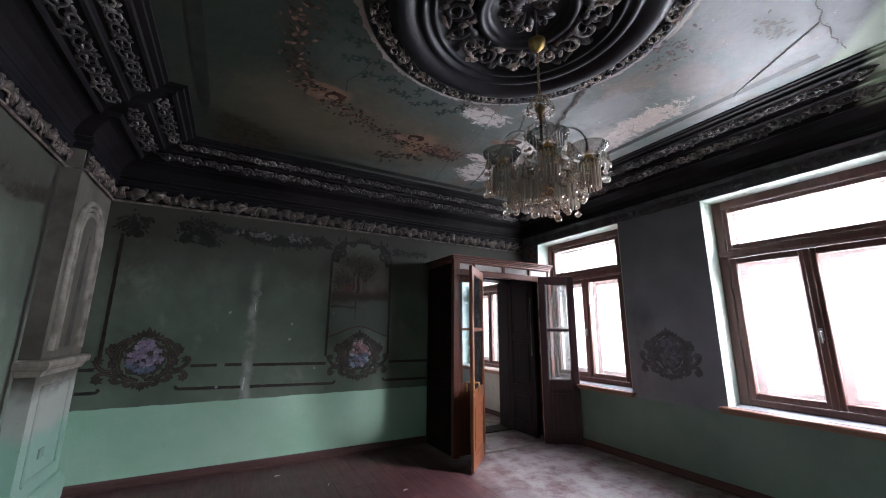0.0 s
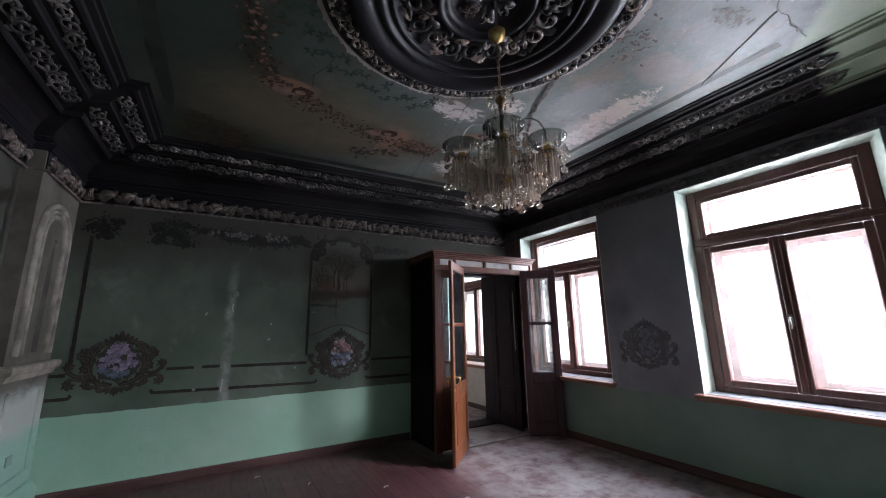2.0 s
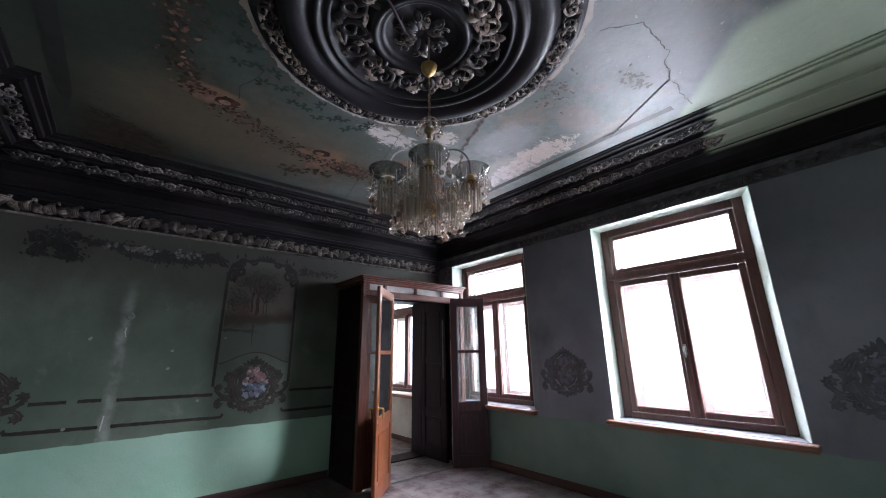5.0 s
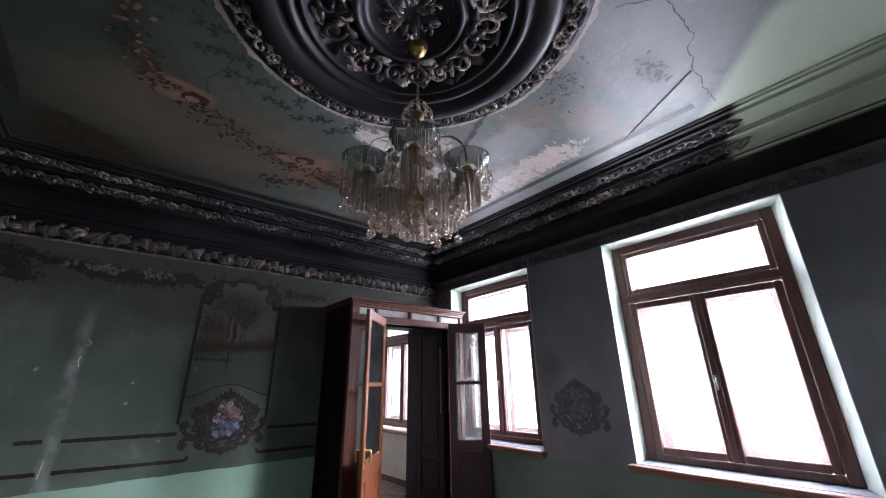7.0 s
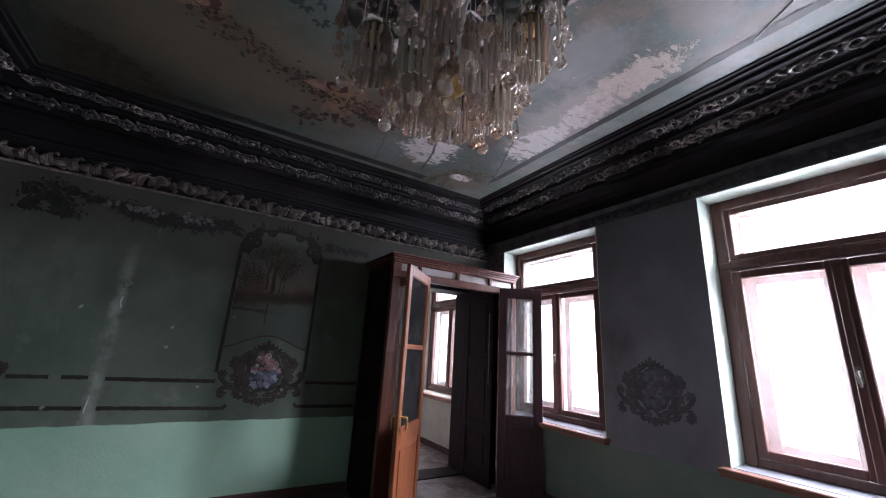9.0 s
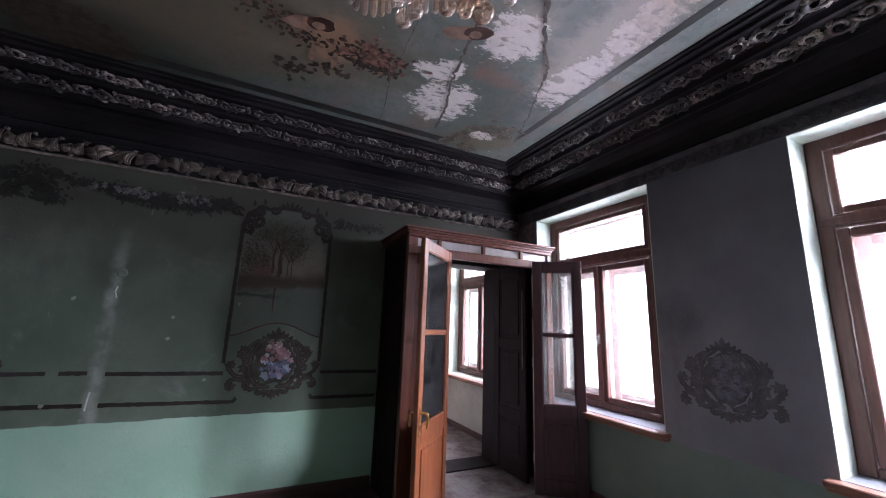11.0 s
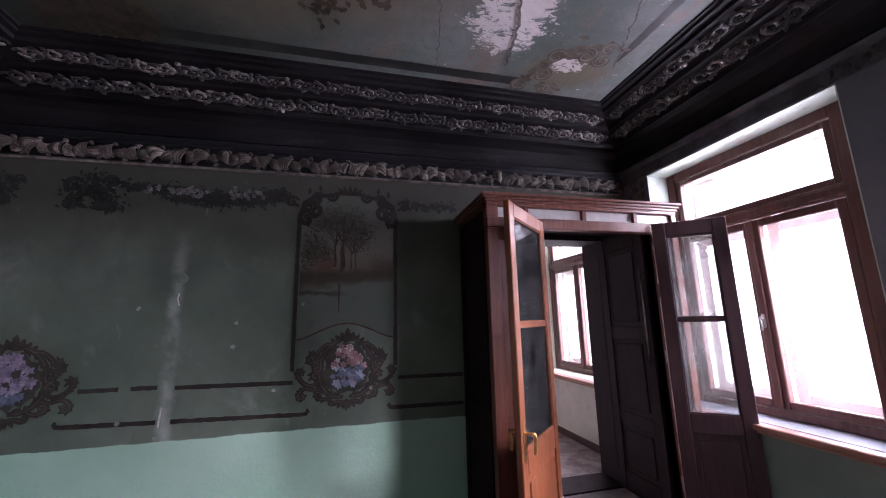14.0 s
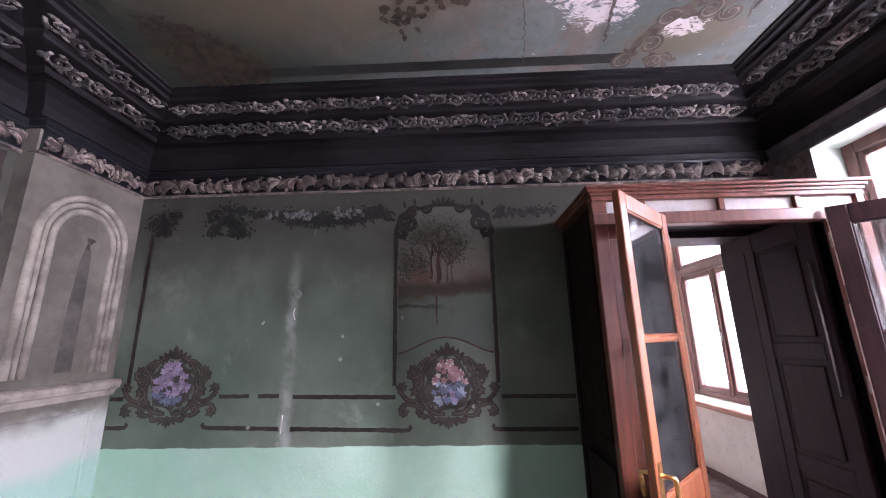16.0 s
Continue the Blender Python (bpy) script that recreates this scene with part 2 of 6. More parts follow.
def wood(name, a, b, rough=0.4, grain=(30, 30, 2.2), wear=0.2, spec=0.5):
    k = Nodes(name, rough, spec=spec)
    g = k.noise(1.0, 6, 0.6, grain, 0.6)
    c = k.mix(k.step(g, 0.3, 0.7), a, b)
    c = k.mix(k.num("MULTIPLY", k.random(), 0.25), c, tuple(v * 0.5 for v in a))
    c = k.mix(k.num("MULTIPLY", k.step(k.noise(5, 7, 0.7), 0.6, 0.75), wear), c, tuple(min(1, v * 1.6 + 0.04) for v in b))
    k.colour(c).bump(g, 0.2, 0.004)
    k.rough(k.mix(k.noise(7, 4), (rough * 0.8,) * 3, (min(1, rough * 1.35),) * 3))
    return k.m


def floor_wood():
    k = Nodes("worn_floor_paint", 0.4, spec=0.5)
    g = k.noise(1.0, 6, 0.6, (40, 2.5, 40), 0.5)
    c = k.mix(k.step(g, 0.3, 0.7), (0.085, 0.032, 0.036), (0.15, 0.066, 0.070))
    c = k.mix(k.num("MULTIPLY", k.random(), 0.35), c, (0.05, 0.035, 0.038))
    # Dust to the east; its pale grey also carries the windows' reflection.
    dust = k.num("MULTIPLY", k.step(k.num("ADD", k.axis(0), k.num("MULTIPLY", k.noise(1.5, 6, 0.65), 2.2)), 3.9, 4.9), k.step(k.noise(3.5, 7, 0.7), 0.3, 0.62))
    c = k.mix(k.num("MULTIPLY", dust, 0.85), c, (0.42, 0.39, 0.39))
    chips = k.step(k.noise(22, 8, 0.75, (1, 0.3, 1)), 0.68, 0.72)
    c = k.mix(k.num("MULTIPLY", chips, 0.6), c, (0.26, 0.22, 0.20))
    k.colour(c).bump(k.num("ADD", g, k.noise(6, 4)), 0.25, 0.006)
    k.rough(k.mix(k.noise(4, 6, 0.65), (0.3,) * 3, (0.62,) * 3))
    return k.m


def landscape():
    """A painted view: sky over a dim wood and a meadow."""
    k = Nodes("landscape_painting", 0.55, spec=0.35)
    z = k.num("ADD", k.axis(2), k.num("MULTIPLY", k.num("SUBTRACT", k.noise(5, 6, 0.65, (0.6, 1, 1)), 0.5), 0.20))
    x = k.num("ADD", k.axis(0), k.num("MULTIPLY", k.num("SUBTRACT", k.noise(7, 5), 0.5), 0.10))
    c = k.mix(k.step(z, 2.15, 2.70), (0.175, 0.158, 0.130), (0.095, 0.105, 0.086))
    hill = k.num("MULTIPLY", k.num("SUBTRACT", 1.0, k.step(z, 2.14, 2.24)), k.step(x, 2.35, 2.45))
    c = k.mix(k.num("MULTIPLY", hill, 0.7), c, (0.125, 0.085, 0.062))
    c = k.mix(k.num("SUBTRACT", 1.0, k.step(z, 2.06, 2.17)), c, (0.062, 0.048, 0.034))
    c = k.mix(k.num("SUBTRACT", 1.0, k.step(k.num("SUBTRACT", z, k.num("MULTIPLY", x, 0.10)), 1.72, 1.80)), c, (0.100, 0.124, 0.100))
    c = k.mix(k.num("MULTIPLY", k.num("SUBTRACT", 1.0, k.step(k.num("ABSOLUTE", k.num("SUBTRACT", z, 1.90)), 0.0, 0.035)), k.num("SUBTRACT", 1.0, k.step(x, 2.0, 2.25))), c, (0.040, 0.042, 0.032))
    c = k.mix(k.num("MULTIPLY", k.blob((1.99, NORTH, 2.17), (0.13, 1, 0.08), 0.6, 9.0, 0.5, 1.1), 0.7), c, (0.13, 0.055, 0.038))
    c = k.mix(k.num("MULTIPLY", k.step(k.noise(11, 6, 0.65, (1, 1, 0.6)), 0.52, 0.7), 0.3), c, (0.070, 0.076, 0.058))
    k.colour(c).bump(k.noise(30, 4), 0.2, 0.004)
    return k.m


def clear_glass(name, tint, gloss, dust):
    k = Nodes(name)
    t = k.t
    a, b, m = t.nodes.new("ShaderNodeBsdfTransparent"), t.nodes.new("ShaderNodeBsdfGlossy"), t.nodes.new("ShaderNodeMixShader")
    a.inputs[0].default_value = (*tint, 1)
    b.inputs["Roughness"].default_value = 0.03
    f = t.nodes.new("ShaderNodeFresnel")
    f.inputs[0].default_value = 1.5
    s = k.num("MULTIPLY", f.outputs[0], gloss)
    t.links.new(s, m.inputs[0])
    t.links.new(a.outputs[0], m.inputs[1])
    t.links.new(b.outputs[0], m.inputs[2])
    e, w = t.nodes.new("ShaderNodeBsdfDiffuse"), t.nodes.new("ShaderNodeMixShader")
    e.inputs[0].default_value = (0.7, 0.7, 0.68, 1)
    t.links.new(k.num("MULTIPLY", k.step(k.noise(6, 5), 0.2, 0.8), dust), w.inputs[0])
    t.links.new(m.outputs[0], w.inputs[1])
    t.links.new(e.outputs[0], w.inputs[2])
    t.links.new(w.outputs[0], t.nodes["Material Output"].inputs[0])
    return k.m


def crystal(name, a, b, rough, clear=0.75):
    k = Nodes(name, rough)
    k.b.inputs["Transmission Weight"].default_value = clear
    k.b.inputs["IOR"].default_value = 1.5
    k.colour(k.mix(k.random(), a, b))
    return k.m


WALL = wall_paint("green_wall_paint", (0.096, 0.131, 0.098), (0.188, 0.234, 0.180), (0.355, 0.59, 0.445), (0.445, 0.66, 0.525))
# East wall: the green paint again, lightened and blued for the windows' glare.
WALL_GLARE = wall_paint("glare_tinted_wall_paint", (0.25, 0.265, 0.31), (0.385, 0.405, 0.465), (0.19, 0.275, 0.235), (0.26, 0.355, 0.305), 0.45)
CEIL, SOOT, CROWN = ceiling_paint(), soot_plaster(), crown_plaster()
FLOOR = floor_wood()
RELIEF = relief("worn_stucco_ornament", (0.030, 0.028, 0.028), (0.48, 0.43, 0.39), 0.68, 0.28, 0.46)
FRIEZE = relief("worn_frieze_stucco", (0.050, 0.040, 0.034), (0.42, 0.35, 0.295), 0.8, 0.36, 0.43)
FRIEZE_DARK = relief("smoky_frieze_stucco", (0.040, 0.037, 0.040), (0.30, 0.26, 0.24), 0.6, 0.5, 0.48)
ROSE = relief("rosette_stucco", (0.015, 0.014, 0.015), (0.74, 0.62, 0.52), 0.65, 0.34, 0.38)
WINDOW_WOOD = wood("window_wood", (0.11, 0.050, 0.042), (0.17, 0.075, 0.062), 0.42)
SILL_WOOD = wood("sill_wood", (0.32, 0.16, 0.11), (0.45, 0.25, 0.18), 0.35, (30, 2.2, 30), 0.4)
RED_WOOD = wood("red_brown_wood", (0.11, 0.033, 0.020), (0.20, 0.065, 0.038), 0.36)
WARM_WOOD = wood("varnished_pine", (0.165, 0.050, 0.019), (0.30, 0.098, 0.038), 0.32, (24, 24, 1.6), 0.25)
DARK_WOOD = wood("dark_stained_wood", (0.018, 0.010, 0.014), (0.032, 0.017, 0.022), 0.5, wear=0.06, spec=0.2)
BASE_WOOD = wood("baseboard_wood", (0.085, 0.040, 0.040), (0.13, 0.065, 0.062), 0.5, (2.5, 2.5, 40))
MINT = plain("pale_mint_plaster", (0.66, 0.76, 0.68), 0.7, 0.08, 3)
WHITE = plain("cream_plaster", (0.62, 0.60, 0.54), 0.75, 0.10, 2)
GLASS = clear_glass("window_glass", (0.96, 0.98, 0.97), 0.6, 0.03)
DOOR_GLASS = clear_glass("door_glass", (0.66, 0.71, 0.74), 0.9, 0.02)
CRYSTAL = crystal("cut_crystal", (0.80, 0.62, 0.48), (1.0, 0.95, 0.90), 0.03, 0.75)
SMOKE_GLASS = clear_glass("smoky_glass", (0.66, 0.66, 0.64), 0.8, 0.09)
ROD_GLASS = crystal("glass_rod", (0.82, 0.68, 0.56), (1.0, 0.93, 0.86), 0.06, 0.55)
FROST = plain("frosted_glass", (0.50, 0.47, 0.46), 0.35, 0.1, 10)
# Red-brown wood with the shade of the vestibule's side put into its colour.
SHADED_WOOD = wood("shaded_red_wood", (0.012, 0.006, 0.006), (0.022, 0.010, 0.009), 0.6, wear=0.06, spec=0.12)
PURPLE_WOOD = wood("purple_brown_wood", (0.040, 0.016, 0.020), (0.070, 0.028, 0.032), 0.42)
HAZY_GLASS = clear_glass("hazy_door_glass", (0.80, 0.82, 0.82), 1.0, 0.35)
BRASS = plain("aged_brass", (0.62, 0.42, 0.17), 0.28, 0.3, 20, 1.0)
STEEL = plain("dull_steel", (0.42, 0.41, 0.40), 0.35, 0.2, 20, 1.0)
BROWN = plain("brown_line_paint", (0.026, 0.019, 0.016), 0.55, 0.35, 9)
OLIVE = plain("olive_ornament_paint", (0.038, 0.030, 0.023), 0.55, 0.4, 12)
OLIVE_PALE = plain("faded_ornament_paint", (0.085, 0.070, 0.055), 0.55, 0.35, 12)
LEAF = plain("painted_leaf_green", (0.026, 0.050, 0.036), 0.5, 0.4, 14)
SWAG = plain("painted_swag_brown", (0.050, 0.040, 0.027), 0.5, 0.5, 14)
PINK = plain("painted_pink", (0.28, 0.15, 0.16), 0.55, 0.35, 25)
BLUE = plain("painted_blue", (0.11, 0.135, 0.20), 0.55, 0.4, 25)
LILAC = plain("painted_lilac", (0.24, 0.19, 0.28), 0.55, 0.4, 25)
# Grey of the east cartouches, lifted to go with that wall's glare tint.
FAINT = plain("faint_grey_paint", (0.175, 0.185, 0.21), 0.55, 0.4, 25)
HAIR = plain("painted_dark_brown", (0.060, 0.026, 0.018), 0.5, 0.4, 14)
SKIN = plain("painted_flesh", (0.235, 0.150, 0.108), 0.5, 0.25, 14)
CRACK = plain("crack_shadow_brown", (0.115, 0.098, 0.088), 0.9, 0.4, 30)
CABLE = plain("painted_conduit", (0.62, 0.62, 0.60), 0.5, 0.15, 20)
LITTER = plain("paint_flake_white", (0.75, 0.73, 0.70), 0.8, 0.1, 20)


def pier_paint():
    k = Nodes("limewashed_pier", 0.7, spec=0.3)
    z = k.axis(2)
    c = k.mix(k.step(k.noise(2.5, 6, 0.6), 0.3, 0.7), (0.098, 0.092, 0.074), (0.185, 0.174, 0.145))
    c = k.mix(k.num("SUBTRACT", 1.0, k.step(k.num("ADD", z, k.num("MULTIPLY", k.noise(5, 5), 0.25)), 1.1, 1.3)), c, (0.46, 0.50, 0.45))
    c = k.mix(k.num("SUBTRACT", 1.0, k.step(k.num("ADD", z, k.num("MULTIPLY", k.noise(3, 5), 0.2)), 0.76, 0.9)), c, (0.32, 0.50, 0.41))
    c = k.mix(k.num("MULTIPLY", k.step(k.noise(13, 7, 0.7), 0.62, 0.7), 0.5), c, (0.14, 0.15, 0.13))
    k.colour(c).bump(k.noise(12, 6), 0.3, 0.01)
    return k.m


PIER = pier_paint()


# ---- mesh helpers ----
class Geo:
    """Vertices and faces of one mesh."""

    def __init__(self):
        self.v, self.f = [], []

    def add(self, verts, faces):
        n = len(self.v)
        self.v.extend(tuple(p) for p in verts)
        self.f.extend(tuple(i + n for i in q) for q in faces)
        return self

    def box(self, x0, x1, y0, y1, z0, z1, c=0.0):
        """A box, with its edges chamfered by c."""
        if c <= 0:
            p = [(x, y, z) for x in (x0, x1) for y in (y0, y1) for z in (z0, z1)]
            return self.add(p, [(0, 1, 3, 2), (4, 6, 7, 5), (0, 4, 5, 1), (2, 3, 7, 6), (0, 2, 6, 4), (1, 5, 7, 3)])
        lo, hi, p, idx = (x0, y0, z0), (x1, y1, z1), [], {}
        for s in [(a, b, d) for a in (0, 1) for b in (0, 1) for d in (0, 1)]:
            for k in range(3):
                q = [(hi[j] if s[j] else lo[j]) + (0 if j == k else (-c if s[j] else c)) for j in range(3)]
                idx[s, k] = len(p)
                p.append(q)
        f = []
        for k in range(3):
            a, b = [j for j in range(3) if j != k]
            for side in (0, 1):
                ring = []
                for u, w in ((0, 0), (1, 0), (1, 1), (0, 1)):
                    s = [0, 0, 0]
                    s[k], s[a], s[b] = side, u, w
                    ring.append(idx[tuple(s), k])
                f.append(tuple(ring))
            for u in (0, 1):
                for w in (0, 1):
                    s0, s1 = [0, 0, 0], [0, 0, 0]
                    s0[a] = s1[a] = u
                    s0[b] = s1[b] = w
                    s1[k] = 1
                    s0, s1 = tuple(s0), tuple(s1)
                    f.append((idx[s0, a], idx[s1, a], idx[s1, b], idx[s0, b]))
        for s in [(a, b, d) for a in (0, 1) for b in (0, 1) for d in (0, 1)]:
            f.append((idx[s, 0], idx[s, 1], idx[s, 2]))
        return self.add(p, f)

    def lathe(self, profile, centre=(0, 0, 0), n=32):
        """Points (r, z) turned round the upright axis through centre."""
        p = [(centre[0] + r * math.cos(2 * math.pi * i / n), centre[1] + r * math.sin(2 * math.pi * i / n), centre[2] + z) for r, z in profile for i in range(n)]
        f = [(a * n + i, a * n + (i + 1) % n, (a + 1) * n + (i + 1) % n, (a + 1) * n + i) for a in range(len(profile) - 1) for i in range(n)]
        return self.add(p, f)

    def tube(self, path, r, n=6, flat=None):
        """A tube along a path; r is a number or one for each point."""
        pts = [Vector(q) for q in path]
        rs = r if isinstance(r, (list, tuple)) else [r] * len(pts)
        p, up = [], Vector(flat or (0.13, 0.21, 0.97))
        for i, q in enumerate(pts):
            d = (pts[min(i + 1, len(pts) - 1)] - pts[max(i - 1, 0)]).normalized()
            a = d.cross(up)
            a = a.normalized() if a.length > 1e-4 else d.orthogonal().normalized()
            b = a.cross(d)
            p += [q + (a * math.cos(2 * math.pi * j / n) + b * math.sin(2 * math.pi * j / n)) * rs[i] for j in range(n)]
        m = len(pts)
        f = [(i * n + j, i * n + (j + 1) % n, (i + 1) * n + (j + 1) % n, (i + 1) * n + j) for i in range(m - 1) for j in range(n)]
        f += [tuple(range(n))[::-1], tuple((m - 1) * n + j for j in range(n))]
        return self.add(p, f)

    def sweep(self, profile, path):
        """Points (d, z) of a moulding along a level path; d goes to the path's left, mitred at its corners."""
        pts = [Vector(q).to_2d() for q in path]
        p, m = [], len(profile)
        for i, q in enumerate(pts):
            a = (q - pts[i - 1]).normalized() if i else None
            b = (pts[i + 1] - q).normalized() if i < len(pts) - 1 else None
            na = Vector((-a.y, a.x)) if a else None
            nb = Vector((-b.y, b.x)) if b else None
            if na and nb:
                s = na + nb
                s = s / max(0.2, s.dot(na))
            else:
                s = na or nb
            p += [(q.x + s.x * d, q.y + s.y * d, z) for d, z in profile]
        f = [(i * m + j, (i + 1) * m + j, (i + 1) * m + j + 1, i * m + j + 1) for i in range(len(pts) - 1) for j in range(m - 1)]
        return self.add(p, f)

    def place(self, other, m):
        return self.add([m @ Vector(q) for q in other.v], other.f)

    def dome(self, c, r, n=7, rings=3, axis=(0, 0, 1)):
        """Half of an ellipsoid of half sizes r, bulging along its third axis."""
        p = [(c[0] + r[0] * math.cos(a) * math.cos(b), c[1] + r[1] * math.sin(a) * math.cos(b), c[2] + r[2] * math.sin(b)) for b in [0.5 * math.pi * i / rings for i in range(rings)] for a in [2 * math.pi * j / n for j in range(n)]]
        p.append((c[0], c[1], c[2] + r[2]))
        f = [(i * n + j, i * n + (j + 1) % n, (i + 1) * n + (j + 1) % n, (i + 1) * n + j) for i in range(rings - 1) for j in range(n)]
        f += [((rings - 1) * n + j, (rings - 1) * n + (j + 1) % n, rings * n) for j in range(n)]
        return self.add(p, f)


def mesh(name, g, material, smooth=False):
    me = bpy.data.meshes.new(name)
    me.from_pydata([tuple(q) for q in g.v], [], g.f)
    me.validate()
    bm = bmesh.new()
    bm.from_mesh(me)
    bmesh.ops.recalc_face_normals(bm, faces=bm.faces)
    bm.to_mesh(me)
    bm.free()
    me.materials.append(material)
    if smooth:
        me.polygons.foreach_set("use_smooth", [True] * len(me.polygons))
    return me


def part(name, g, material, parent=None, label="", smooth=False):
    ob = new(name, mesh(name, g, material, smooth))
    if parent:
        ob.parent = parent
    if label:
        ob["label"] = label
    return ob


def structure(name, g, material, label, smooth=False, category=""):
    return tagged(part(name, g, material, None, "", smooth), label, category or name.split("_")[0], "", "structure")


def thing(name, label, category, group="", m=None):
    ob = new(name)
    if m:
        ob.matrix_world = m
    return tagged(ob, label, category, group)


# ---- large structure ----
def wall_with_holes(axis, at0, at1, lo, hi, top, holes):
    """A wall as boxes round its holes (from, to, sill, head), sorted along it."""
    g, here = Geo(), lo

    def piece(a, b, z0, z1):
        if b - a > 1e-4 and z1 - z0 > 1e-4:
            g.box(*((a, b, at0, at1) if axis == "x" else (at0, at1, a, b)), z0, z1)

    for a, b, z0, z1 in holes:
        piece(here, a, 0, top)
        piece(a, b, 0, z0)
        piece(a, b, z1, top)
        here = b
    piece(here, hi, 0, top)
    return g


SILL, HEAD = 0.84, 3.07
# The first opening is unseen, added by symmetry to let light in.
WINDOWS = [(-1.37, 0.15), (1.346, 2.867), (4.05, 5.55)]
NEXT_WINDOW = (6.62, 8.10)
OUT = 5.66
SPLAY = 0.105  # how far the south reveals flare towards the room
structure("wall_east", wall_with_holes("y", EAST, OUT, SOUTH - 0.3, 6.1, TOP, [(a - SPLAY, b, SILL, HEAD) for a, b in WINDOWS]), WALL_GLARE, "sooty green painted plaster wall with tall windows")
structure("wall_north", wall_with_holes("x", NORTH, 6.248, WEST - 0.3, EAST, TOP, [(3.62, 4.90, 0, 2.5)]), WALL, "green painted plaster wall with faded floral decoration and pale dado")
structure("wall_west", Geo().box(WEST - 0.3, WEST, SOUTH, NORTH, 0, TOP), WALL, "green painted plaster wall with faded leaf decoration")
structure("wall_south", Geo().box(WEST - 0.3, EAST, SOUTH - 0.3, SOUTH, 0, TOP), WALL, "plain green painted plaster wall")
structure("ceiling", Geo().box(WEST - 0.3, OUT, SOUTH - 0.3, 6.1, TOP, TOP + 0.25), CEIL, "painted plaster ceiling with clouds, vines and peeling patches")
floor = structure("floor", Geo().box(WEST - 0.3, OUT, SOUTH - 0.3, 6.1, -0.25, -0.022), FLOOR, "worn purple-brown painted plank floor", category="floor")

# the next room
structure("wall_next_east", wall_with_holes("y", EAST, OUT, 6.1, 10.0, TOP, [(*NEXT_WINDOW, SILL, HEAD)]), WHITE, "cream plaster wall of the next room with a window")
structure("wall_next_north", Geo().box(1.8, EAST, 9.7, 10.0, 0, TOP), WHITE, "cream plaster wall of the next room")
structure("wall_next_west", Geo().box(1.5, 1.8, 6.248, 10.0, 0, TOP), WHITE, "cream plaster wall of the next room")
structure("wall_next_south", wall_with_holes("x", 6.248, 6.26, 1.8, EAST, TOP, [(3.62, 4.90, 0, 2.5)]), WHITE, "cream plaster face of the dividing wall")
structure("ceiling_next", Geo().box(1.5, OUT, 6.1, 10.0, TOP, TOP + 0.25), WHITE, "plain cream ceiling of the next room")
floor_next = structure("floor_next", Geo().box(1.5, OUT, 6.1, 10.0, -0.25, -0.022), FLOOR, "worn brown plank floor of the next room")
structure("baseboard_next", Geo().box(EAST - 0.02, EAST - 0.001, 6.27, 9.69, 0.001, 0.09, 0.004), BASE_WOOD, "brown wooden baseboard of the next room")
glow = bpy.data.materials.new("overcast_sky")
glow.use_nodes = True
glow.node_tree.nodes["Principled BSDF"].inputs["Base Color"].default_value = (0.9, 0.9, 0.9, 1)
glow.node_tree.nodes["Principled BSDF"].inputs["Emission Color"].default_value = (1, 0.98, 1.0, 1)
glow.node_tree.nodes["Principled BSDF"].inputs["Emission Strength"].default_value = 3.0
structure("backdrop", Geo().box(40, 40.5, -70, 110, -8, 17), glow, "plain white overcast sky in the distance")
structure("ground", Geo().box(-60, 39.9, -60, 100, -8.3, -8.0), plain("snowy_ground", (0.6, 0.6, 0.62), 0.8), "pale ground far below the windows")

# baseboards
base_profile = [(0, 0.001), (0.030, 0.001), (0.030, 0.012), (0.018, 0.020), (0.018, 0.075), (0.012, 0.085), (0.004, 0.092), (0, 0.092)]
structure("baseboard_north", Geo().sweep(base_profile, [(3.26, NORTH - 0.001), (-0.66, NORTH - 0.001)]), BASE_WOOD, "chipped red-brown wooden baseboard", category="baseboard")
structure("baseboard_east", Geo().sweep(base_profile, [(EAST - 0.001, SOUTH), (EAST - 0.001, NORTH)]), BASE_WOOD, "chipped red-brown wooden baseboard", category="baseboard")
structure("baseboard_west", Geo().sweep(base_profile, [(WEST + 0.001, 4.96), (WEST + 0.001, SOUTH)]), BASE_WOOD, "chipped red-brown wooden baseboard", category="baseboard")


